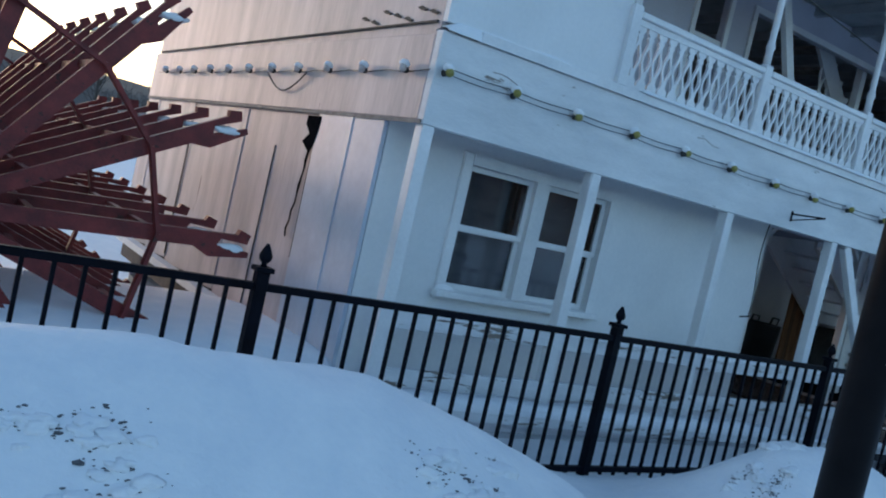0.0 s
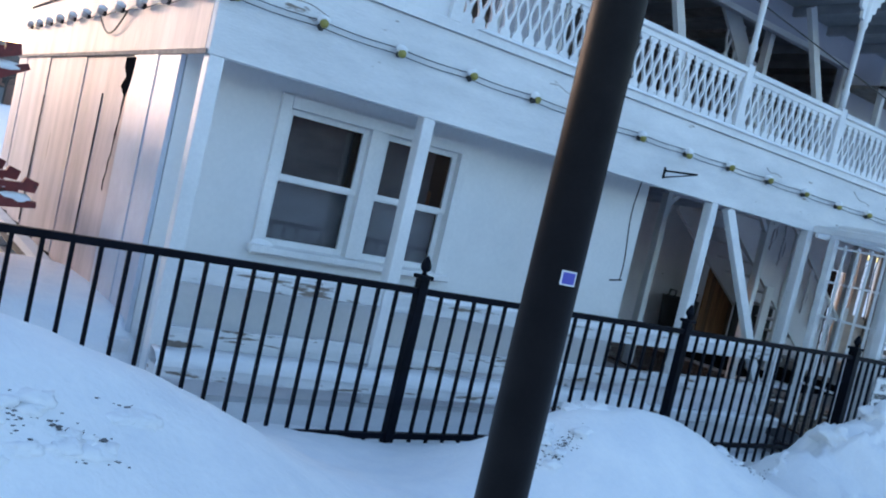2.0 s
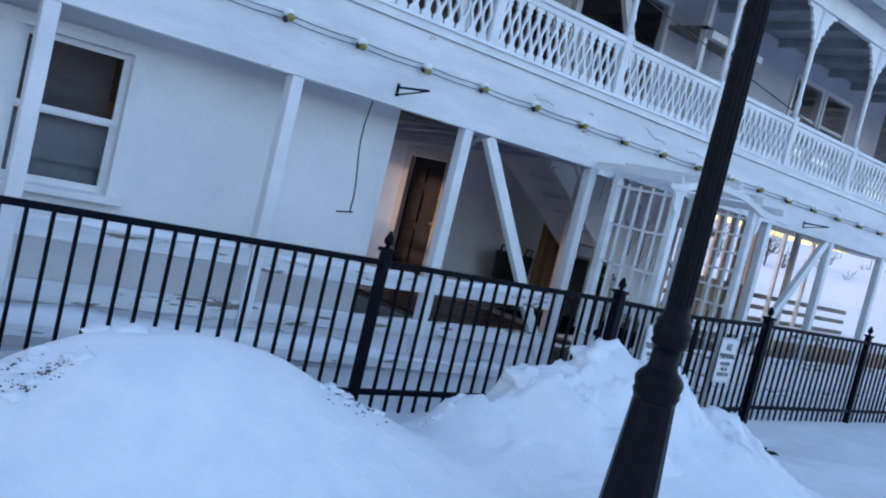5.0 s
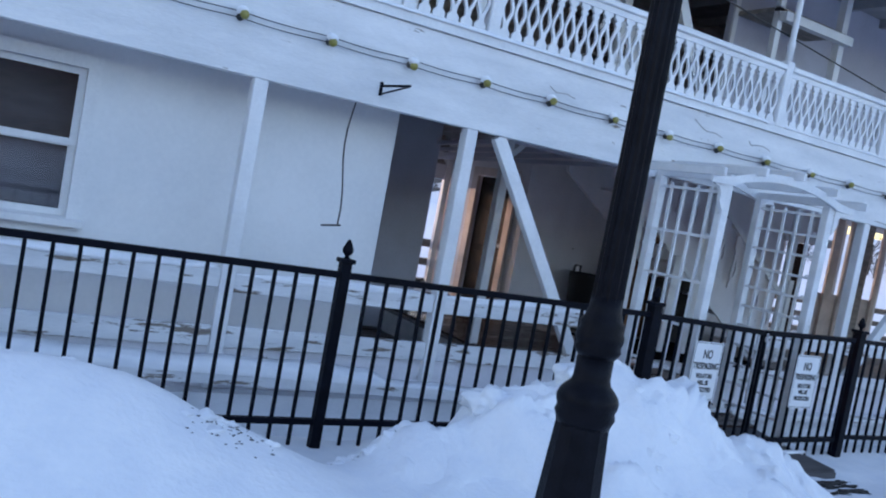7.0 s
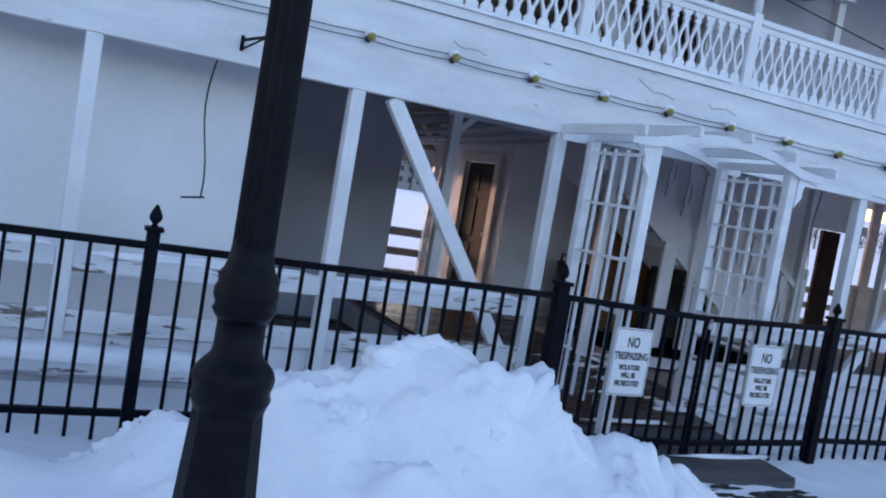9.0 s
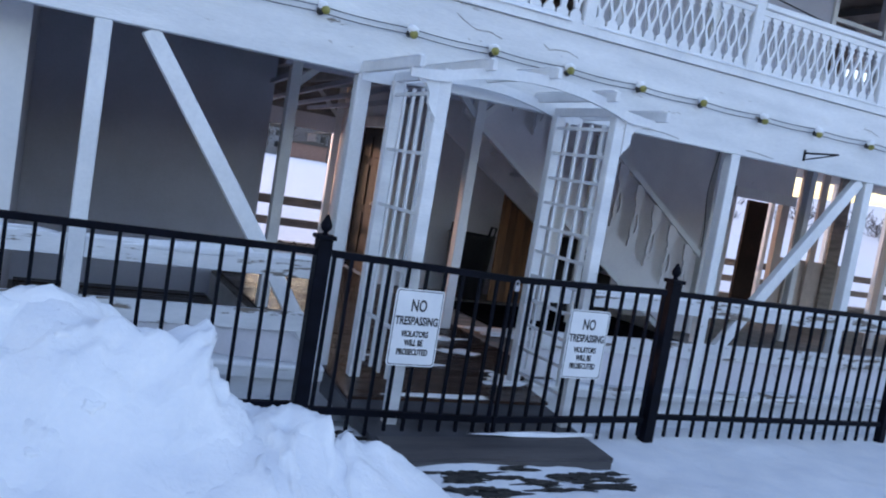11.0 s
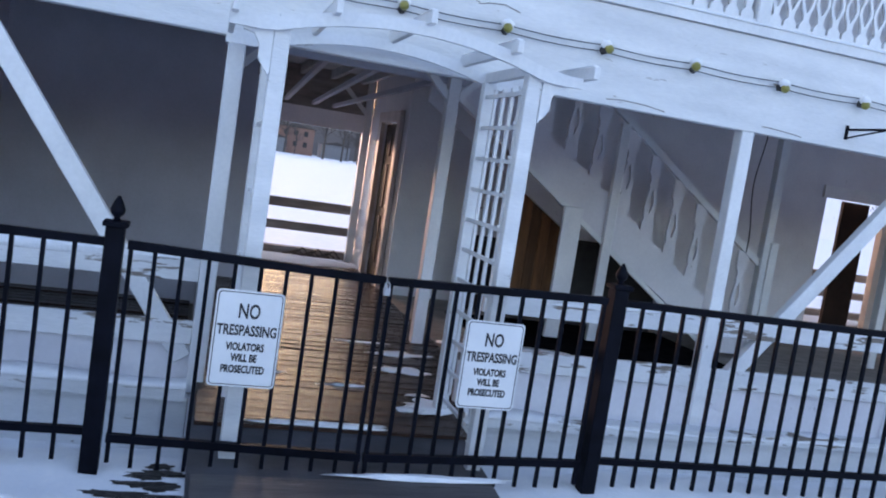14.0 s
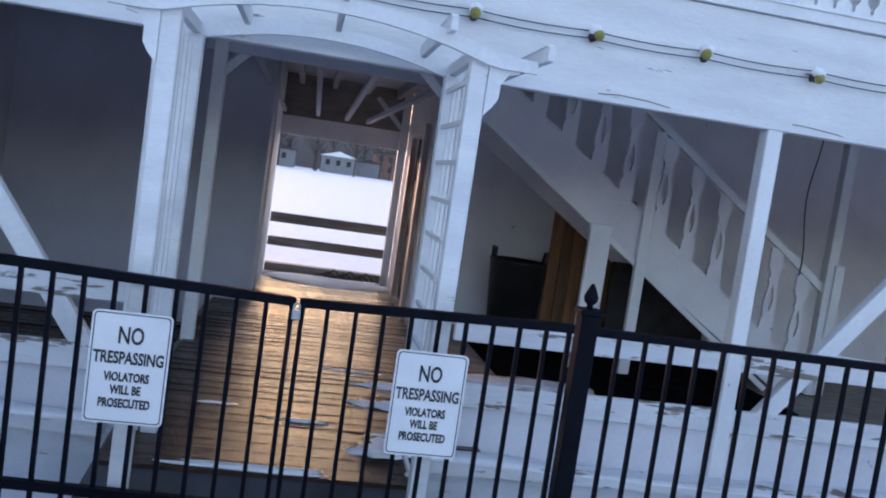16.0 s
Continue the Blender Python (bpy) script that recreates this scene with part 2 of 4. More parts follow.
def ground_z(x, y):
    z = 0.12 * (1 - smooth_step(0.8, 3.4, y)) - 0.22 * smooth_step(4.0, 4.6, y) - 0.25 * smooth_step(10, 13, y)
    z += 0.22 * (1 - smooth_step(3.0, 8.5, x)) * smooth_step(2.4, 3.6, y) * (1 - smooth_step(4.0, 4.6, y))
    if -14 < x < 20 and -4 < y < 5.5:
        left = 0.86 * (1 - smooth_step(1.1, 4.2, x)) * math.exp(-((y - 2.75) / 0.78) ** 2)
        mid = bump_at(x, y, 4.75, 2.75, 0.85 if x < 4.75 else 1.3, 0.6, 0.64)
        lump = bump_at(x, y, 7.85, 2.75, 0.52, 0.5, 0.66) + bump_at(x, y, 7.15, 2.8, 0.3, 0.4, 0.43) + bump_at(x, y, 8.7, 2.35, 0.5, 0.5, 0.27) + bump_at(x, y, 9.2, 2.35, 0.5, 0.5, 0.17)
        lump += bump_at(x, y, 6.65, 2.75, 0.22, 0.32, 0.26) + bump_at(x, y, 8.28, 2.7, 0.2, 0.26, 0.2) + bump_at(x, y, 9.1, 2.6, 0.4, 0.35, 0.04)
        low = 0.25 * math.exp(-((y - 2.2) / 0.8) ** 2) * (1 - smooth_step(7.5, 9.6, x))
        z += left + mid + lump + low
        rough = min(1, lump * 1.6)
        p = Vector((x, y, 0))
        z += 0.05 * noise.noise(p * 1.3) + 0.022 * noise.noise(p * 3.3) + 0.008 * noise.noise(p * 9) + rough * (0.17 * abs(noise.noise(p * 2.3)) + 0.06 * noise.noise(p * 5.5) + 0.025 * abs(noise.noise(p * 12)))
    if x < 3.6 and y > 4.2:
        z += 0.68 * (1 - smooth_step(2.9, 3.4, x)) * smooth_step(4.5, 5.6, y) * (1 - smooth_step(6.5, 12, y))
    elif y < 60:
        z += 0.05 * noise.noise(Vector((x, y, 0)) * 0.3)
    return z


def spaced(lo, a, b, hi, step):
    out = [lo]
    far = [a - step * (1.35 ** k) for k in range(1, 40) if a - step * (1.35 ** k) > lo]
    out += far[::-1]
    out += list(np.arange(a, b, step))
    out += [b + step * (1.35 ** k) for k in range(0, 40) if b + step * (1.35 ** k) < hi]
    return out + [hi]


def build_ground():
    xs, ys = spaced(-900, -2, 13, 900, 0.07), spaced(-500, 0.6, 4.7, 1500, 0.07)
    verts = [(x, y, ground_z(x, y)) for y in ys for x in xs]
    n = len(xs)
    faces = [(j * n + i, j * n + i + 1, (j + 1) * n + i + 1, (j + 1) * n + i) for j in range(len(ys) - 1) for i in range(n - 1)]
    me = bpy.data.meshes.new("ground")
    me.from_pydata(verts, [], faces)
    me.materials.append(SNOW)
    for f in me.polygons:
        f.use_smooth = True
    tagged(new("ground", me), "snow-covered ground with ploughed banks and a frozen lake", "snow", kind="structure")


build_ground()


def ploughed_pile():
    """The broken heap by the gate: blocks, hollows, an overhanging lip and two open cracks."""
    step, x0, x1, y0, y1 = 0.022, 6.2, 10.0, 1.75, 3.5
    nx, ny = int((x1 - x0) / step), int((y1 - y0) / step)
    verts = []
    for j in range(ny + 1):
        for i in range(nx + 1):
            x, y = x0 + step * i, y0 + step * j
            edge = min(1, min(i, nx - i, j, ny - j) * step / 0.3)
            z = ground_z(x, y)
            body = smooth_step(0.3, 0.6, z) * edge
            p = Vector((x, y, 0))
            warp = p + Vector((noise.noise(p * 2.1), noise.noise(p * 2.1 + Vector((7, 3, 1))), 0)) * 0.25
            cell = noise.noise(warp * 3.1)
            block = round(cell * 4) / 4
            z += body * (0.12 * (0.5 * block + 0.5 * cell) + 0.16 * (0.25 - abs(noise.noise(warp * 4.3))) * 0.6 + 0.055 * abs(noise.noise(p * 9)) + 0.02 * noise.noise(p * 23) + 0.008 * noise.noise(p * 50))
            hollow = math.exp(-((x - 8.0) / 0.2) ** 2 - ((y - 2.25) / 0.13) ** 2) + 0.45 * math.exp(-((x - 8.5) / 0.12) ** 2 - ((y - 2.3) / 0.08) ** 2) + 0.7 * math.exp(-((x - 6.9) / 0.16) ** 2 - ((y - 2.3) / 0.12) ** 2)
            z -= 0.13 * hollow * edge * (1 + 0.6 * noise.noise(p * 6))
            for cx, lean, ya, yb in ((8.82, 0.16, 1.95, 2.7), (8.62, -0.1, 1.9, 2.45)):
                if ya < y < yb:
                    c = cx + lean * (y - ya) + 0.05 * noise.noise(Vector((cx, y * 5, 0))) + 0.02 * noise.noise(Vector((y * 17, cx, 2)))
                    z -= 0.11 * math.exp(-((x - c) / 0.018) ** 2) * math.sin(math.pi * (y - ya) / (yb - ya))
            z += 0.09 * edge * bump_at(x, y, 8.56, 2.6, 0.14, 0.25, 1.0)
            lip = smooth_step(0.6, 0.86, z) * math.exp(-((x - 8.15) / 0.24) ** 2 - ((y - 2.66) / 0.22) ** 2)
            verts.append((x + 0.2 * lip * edge, y, z + 0.012 - 0.1 * (1 - edge)))
    n = nx + 1
    me = bpy.data.meshes.new("snow_pile")
    me.from_pydata(verts, [], [(j * n + i, j * n + i + 1, (j + 1) * n + i + 1, (j + 1) * n + i) for j in range(ny) for i in range(nx)])
    me.materials.append(SNOW)
    for f in me.polygons:
        f.use_smooth = True
    tagged(new("snow_pile", me), "heap of broken ploughed snow with cracks beside the gate", "snow pile", kind="structure")


ploughed_pile()

# ---- boat: hull and decks ----
YF, YW, DECK, XS, XE = 4.87, 5.38, 0.15, 2.93, 31.0
POSTS = [4.6 + 1.69 * k for k in range(16)]
LOWER_POSTS = [4.59, 6.28, 7.97, 9.65, 13.11, 14.85, 16.55, 18.25, 19.95, 21.65, 23.35, 25.05, 26.75, 28.45, 30.15]
YR = 11.55
TOP = 2.22


def ledge_z(x):
    return 0.34 - 0.024 * (x - 3) if x < 13 else 0.1


solid("hull", prism([(4.80, -0.5), (4.925, -0.5), (4.925, 0.09), (4.80, 0.09)], "x", XS + 0.03, 9.62), PEEL, "white painted steel hull side of the river boat", "boat hull", kind="structure")
solid("hull", prism([(4.80, -0.5), (YR + 0.15, -0.5), (YR + 0.15, 0.09), (4.80, 0.09)], "x", 9.625, XE), PEEL, "white painted steel hull side of the river boat", "boat hull", kind="structure")


def guard(x0, x1):
    bm = bmesh.new()
    ring = []
    for x in (x0, x1):
        z = ledge_z(x)
        ring.append([bm.verts.new(c) for c in ((x, 4.66, z - 0.07), (x, 4.80, z - 0.07), (x, 4.80, z), (x, 4.66, z))])
    a, b = ring
    for i in range(4):
        bm.faces.new((a[i], a[(i + 1) % 4], b[(i + 1) % 4], b[i]))
    bm.faces.new(a[::-1])
    bm.faces.new(b)
    solid("rub_rail", bm, WORN, "peeling white wooden rub rail along the hull", "rub rail", kind="structure")
    bm = bmesh.new()
    rows = []
    steps = int((x1 - x0) / 0.12)
    for i in range(steps + 1):
        x = x0 + (x1 - x0) * i / steps
        z = ledge_z(x)
        k = 0.075 + 0.03 * noise.noise(Vector((x * 2.1, 3, 1)))
        if x > 7.5:
            k = max(0.004, k - 0.055)
        rows.append([bm.verts.new(c) for c in ((x, 4.655, z), (x, 4.65, z + k * 0.6), (x, 4.70, z + k), (x, 4.795, z + k * 1.3), (x, 4.796, z))])
    for p, q in zip(rows, rows[1:]):
        for i in range(4):
            bm.faces.new((p[i], p[i + 1], q[i + 1], q[i]))
    solid("snow_strip", bm, SNOW, "thin strip of snow lying on the rub rail", "snow", smooth=True)


guard(XS, 9.6)
guard(11.3, XE)

# lower side panels between the hull and the open rails
solid("wall_toe_panel", box(XS + 0.06, 9.62, 4.93, 4.97, -0.1, 0.42), INNER, "grey painted low side panel", "side panel", kind="structure")
solid("wall_toe_panel", box(11.3, XE, 4.93, 4.97, 0.09, 0.42), INNER, "grey painted low side panel", "side panel", kind="structure")

deck = thing("floor", (9.6, 4.9, DECK), "wet brown plank deck of the passage", "deck", kind="structure")
part("underlay", box(9.63, XE - 0.1, 4.98, YR + 0.13, 0.091, DECK - 0.03), GREYWOOD, deck)
part("lower_floor", box(XS + 0.1, 9.618, 4.93, YR + 0.13, -0.3, -0.18), GREYWOOD, deck, "sunken grey boards inside the hull")
solid("hull_rear", box(XS + 0.1, 9.62, YR + 0.132, YR + 0.18, -0.5, 0.1), PEEL, "white far side of the hull", "boat hull", kind="structure")

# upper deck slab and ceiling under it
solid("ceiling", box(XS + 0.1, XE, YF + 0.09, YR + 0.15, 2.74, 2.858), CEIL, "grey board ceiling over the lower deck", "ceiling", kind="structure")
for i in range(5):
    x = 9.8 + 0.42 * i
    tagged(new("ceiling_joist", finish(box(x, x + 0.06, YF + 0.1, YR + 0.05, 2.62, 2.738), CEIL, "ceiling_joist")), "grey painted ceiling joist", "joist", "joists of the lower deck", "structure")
solid("upper_floor", box(XS + 0.1, XE, YF + 0.02, YR + 0.15, 2.862, 2.9), GREYWOOD, "upper deck floor of grey boards", "deck", kind="structure")

# fascia along the side, fascia along the stern
solid("fascia", box(XS, XE, YF, YF + 0.08, TOP, 2.86, bevel=0.006), PEEL, "white fascia board with peeling paint along the upper deck", "fascia", kind="structure")
solid("trim", box(XS + 0.3, XE, YF - 0.03, YF + 0.1, 2.864, 2.93), WHITE, "white moulding along the top of the fascia", "trim", kind="structure")
solid("fascia", box(XS, XS + 0.08, YF + 0.084, 12.2, TOP + 0.03, 2.84, bevel=0.006), STERN, "weathered white fascia board across the stern", "fascia", kind="structure")
solid("trim", box(XS - 0.012, XS + 0.0, YF + 0.02, 12.2, TOP + 0.0, TOP + 0.03), GREYWOOD, "dark drip edge under the stern fascia", "trim", kind="structure")


def cracks():
    random.seed(4)
    for x0, z0, n in ((10.25, 2.78, 6), (11.0, 2.72, 5), (5.6, 2.75, 4), (8.6, 2.7, 4), (12.0, 2.26, 6), (13.2, 2.27, 5), (3.4, 2.7, 4), (14.6, 2.7, 4)):
        pts = []
        x, z = x0, z0
        for k in range(n):
            pts.append((x, YF - 0.001, z))
            x += random.uniform(0.04, 0.12)
            z += random.uniform(-0.04, 0.02) if z0 > 2.4 else random.uniform(-0.015, 0.015)
        solid("paint_crack", tube(pts, 0.0035, segs=4), GREYWOOD, "thin dark crack in the peeling paint of the fascia", "crack", "paint cracks", "structure")


cracks()


def snow_roll(x0, x1, y, z, d, h, seed):
    bm = bmesh.new()
    rows = []
    n = max(4, int((x1 - x0) / 0.1))
    for i in range(n + 1):
        x = x0 + (x1 - x0) * i / n
        k = h * (0.75 + 0.6 * noise.noise(Vector((x * 1.7, seed, 0))))
        e = 0.25 if i in (0, n) else 1
        rows.append([bm.verts.new((x, y + d * 0.5 + d * 0.5 * math.cos(a), z + k * e * math.sin(a))) for a in [math.pi * j / 6 for j in range(7)]])
    for p, q in zip(rows, rows[1:]):
        for j in range(6):
            bm.faces.new((p[j], p[j + 1], q[j + 1], q[j]))
    solid("snow_strip", bm, SNOW, "rounded strip of snow lying on the ledge", "snow", smooth=True)


snow_roll(XS + 0.02, 4.75, YF - 0.03, 2.862, 0.16, 0.13, 1)
snow_roll(4.8, 11.2, YF - 0.05, 2.93, 0.14, 0.05, 5)
snow_roll(11.4, 30, YF - 0.04, 2.93, 0.12, 0.03, 9)

# ---- boat: lower walls ----
def wall_with_window():
    bm = box(XS + 0.04, 3.74, YW, YW + 0.1, 0.12, 2.739)
    box(5.30, 7.58, YW, YW + 0.1, 0.12, 2.739, bm)
    box(3.74, 5.30, YW, YW + 0.1, 2.07, 2.739, bm)
    box(3.74, 5.30, YW, YW + 0.1, 0.12, 1.08, bm)
    solid("wall_side", bm, WALL, "smooth white panelled cabin wall", "wall", kind="structure")
    # these two walls take the darker copy because they stand in shade
    solid("wall_cabin_end", box(7.48, 7.58, YW + 0.104, 9.0, -0.2, 2.739), SHADED_PAINT, "cabin end wall, darkened in colour for shade", "wall", kind="structure")
    solid("wall_cabin_back", box(7.44, 10.04, 9.004, 9.1, -0.2, 2.739), SHADED_PAINT, "plain wall behind the open deck, shade put in its grey", "wall", kind="structure")
    # the room's lack of light is put into this wall's colour
    solid("wall_cabin_room", box(XS + 0.2, 7.43, 7.2, 7.3, 0.12, 2.739), DARK, "back wall of the cabin room, coloured dark as an unlit room", "wall", kind="structure")


wall_with_window()


def sash_window(x0, x1, z0, z1, parent):
    mid = (z0 + z1) / 2 - 0.02
    w = 0.045
    for n, (a, b, c, d, y) in {"upper_sash": (x0, x1, mid, z1, YW + 0.03), "lower_sash": (x0, x1, z0, mid + 0.035, YW + 0.055)}.items():
        bm = box(a, a + w, y, y + 0.025, c, d)
        box(b - w, b, y, y + 0.025, c, d, bm)
        box(a + w, b - w, y, y + 0.025, c, c + w, bm)
        box(a + w, b - w, y, y + 0.025, d - w, d, bm)
        s = part(n, bm, WHITE, parent)
        g = part("pane", box(a + w, b - w, y + 0.010, y + 0.014, c + w, d - w), GLASS, s)
        g.visible_shadow = False


def cabin_window():
    win = thing("window_1", (4.45, YW, 1.08), "white painted triple sash window with grey blinds", "window", kind="structure")
    f = 0.085
    bm = box(3.75 - f, 3.75, YW - 0.03, YW + 0.09, 1.0, 2.16, bevel=0.006)
    box(5.28, 5.28 + f, YW - 0.03, YW + 0.09, 1.0, 2.16, bm)
    box(3.75, 5.28, YW - 0.03, YW + 0.09, 2.07, 2.16, bm)
    box(4.43, 4.57, YW - 0.02, YW + 0.09, 1.08, 2.07, bm)
    part("window_frame", bm, WHITE, win)
    part("window_sill", box(3.64, 5.39, YW - 0.09, YW - 0.002, 1.02, 1.075, bevel=0.008), WHITE, win)
    part("snow_on_sill", blob((3.72, YW - 0.05, 1.085), (0.09, 0.04, 0.035), 4, sub=2), SNOW, win, "small patch of snow")
    for a, b in ((3.75, 4.43), (4.57, 5.28)):
        sash_window(a, b, 1.08, 2.07, win)
    part("blind", box(3.75, 5.28, YW + 0.16, YW + 0.17, 1.1, 1.56), PANE_GREY, win, "grey lowered blind")
    # two added grey sheets imitate sky reflected in the upper glass
    part("pane_reflection", box(4.57, 5.28, YW + 0.34, YW + 0.35, 1.5, 2.1), PANE_GREY, win, "grey sheet standing in for the reflection in the upper pane")
    part("pane_reflection", box(3.75, 4.45, YW + 0.34, YW + 0.35, 1.5, 2.1), PANE_GREY, win, "grey sheet standing in for the reflection in the upper pane")
    solid("wooden_post", box(4.72, 4.8, YW + 0.7, YW + 0.78, 0.2, 2.2), BROWN, "brown wooden post standing inside the cabin", "post")
    solid("crate", box(4.9, 5.5, YW + 0.6, YW + 1.1, 0.15, 1.72, bevel=0.01), BROWN, "tall brown wooden crate inside the cabin", "crate")


cabin_window()

# ---- boat: posts and rails along the side ----
def side_post(x):
    p = thing("deck_post", (x, YF, 0.1), "white square wooden post under the upper deck", "post", "posts along the lower deck", "")
    part("shaft", box(x - 0.05, x + 0.05, YF + 0.005, YF + 0.105, 0.1, TOP, bevel=0.006), WHITE, p)
    return p


first_post = side_post(XS + 0.06)
for x in LOWER_POSTS:
    copy_thing(first_post, pose(x, YF, 0.1))


def brace(xa, za, xb, zb):
    solid("brace", beam((xa, YF + 0.06, za), (xb, YF + 0.06, zb), 0.07, 0.11, bevel=0.005), WHITE, "white diagonal wooden brace between deck posts", "brace", "diagonal braces")


brace(8.24, TOP, 9.56, 0.3)
brace(14.75, TOP, 13.2, 0.3)


def rail_bay(x0, x1):
    r = thing("side_rail", ((x0 + x1) / 2, YF, 0.4), "white two-board side rail with snow and peeling paint", "rail", "rails along the lower deck")
    lift = 0.05 * max(0, (6.5 - x0) / 3.5)
    part("top_board", box(x0, x1, YF + 0.02, YF + 0.06, 0.77 + lift, 0.90 + lift, bevel=0.004), WORN, r)
    part("lower_board", box(x0, x1, YF + 0.02, YF + 0.06, 0.39, 0.53, bevel=0.004), WORN, r)
    part("snow_cap", blob(((x0 + x1) / 2, YF + 0.04, 0.895 + lift), ((x1 - x0) * 0.49, 0.028, 0.035), x0, rough=0.5), SNOW, r, "thin snow on the board", True)


edges = [XS + 0.06] + LOWER_POSTS
for a, b in zip(edges, edges[1:]):
    if a == 9.65:
        a = 11.34
    rail_bay(a + 0.052, b - 0.052)

# ---- boat: stern ----
def stern():
    st = thing("wall_stern", (XS, 8, 0.1), "weathered pinkish white stern wall of wide vertical panels", "wall", kind="structure")
    ys = [6.5, 7.35, 8.2, 9.1, 10.0, 10.9, 11.6, 12.2]
    part("backing", box(XS + 0.06, XS + 0.1, 5.9, 12.2, 0.0, TOP + 0.02), DARK, st)
    for i, (a, b) in enumerate(zip(ys, ys[1:])):
        part("panel", prism([(a + 0.004, 0.36), (b - 0.004, 0.30), (b - 0.004, TOP), (a + 0.004, TOP)], "x", XS + 0.012 + 0.008 * (i % 2), XS + 0.05), STERN, st)
    part("metal_sheet", prism([(5.85, 0.1), (6.46, 0.1), (6.5, TOP + 0.03), (5.88, TOP + 0.03)], "x", XS - 0.006, XS + 0.03), SHEET, st, "dull grey galvanised metal sheet")
    part("metal_sheet", prism([(5.37, 0.1), (5.86, 0.1), (5.89, TOP), (5.39, TOP)], "x", XS + 0.0, XS + 0.034), SHEET, st, "dull grey galvanised metal sheet")
    left, right = [], []
    for k in range(15):
        z = TOP - 0.02 - 0.075 * k
        y = 6.5 + 0.012 * k + random.uniform(-0.02, 0.02)
        w = (0.2 if k < 4 else 0.035) * random.uniform(0.35, 1.0) + 0.004
        left.append((y - w * 0.4, z))
        right.append((y + w, z))
    bm = prism(left + right[::-1], "x", XS - 0.009, XS - 0.0065)
    part("tear", bm, VOID, st, "ragged dark tear in the panel")
    solid("stern_ledge", box(XS - 0.12, XS - 0.002, 5.2, 12.2, 0.26, 0.34), WHITE, "white wooden ledge along the foot of the stern", "ledge", kind="structure")
    part("seam", beam((XS + 0.008, 6.5, 1.0), (XS + 0.008, 6.52, TOP), 0.012, 0.02, up=(0, 1, 0)), DARK, st, "dark open seam")
    part("seam", beam((XS + 0.008, 7.35, 0.4), (XS + 0.008, 7.33, 1.9), 0.01, 0.012, up=(0, 1, 0)), DARK, st, "dark open seam")
    part("seam", beam((XS + 0.008, 10.0, 0.4), (XS + 0.008, 9.95, 1.8), 0.01, 0.02, up=(0, 1, 0)), DARK, st, "dark open seam")
    up = thing("wall_upper_stern", (XS, 8, 2.9), "weathered white upper stern wall with cracked seams", "wall", kind="structure")
    for i, (a, b) in enumerate(((4.96, 7.2), (7.2, 9.6), (9.6, 12.2))):
        part("panel", box(XS + 0.03 + 0.005 * i, XS + 0.09, a + 0.004, b - 0.004, 2.845, 5.4), STERN, up)
    part("seam", beam((XS + 0.02, 5.0, 2.93), (XS + 0.02, 12.1, 2.87), 0.02, 0.014), DARK, up, "dark ragged seam")
    for k in range(7):
        y = 5.0 + 0.17 * k
        z = 2.99 + 0.04 * math.sin(k * 2.1)
        part("torn_flap", prism([(y, z), (y + 0.05, z + 0.012), (y + 0.09, z + 0.03), (y + 0.15, z + 0.02), (y + 0.1, z + 0.002), (y + 0.04, z - 0.01)], "x", XS + 0.018, XS + 0.027), DARK, up, "torn dark flap of skin")
    solid("wall_upper_side", box(XS + 0.03, 4.66, YF + 0.03, YF + 0.088, 2.93, 5.4), WALL, "white upper cabin wall panel above the snowy ledge", "wall", kind="structure")


stern()


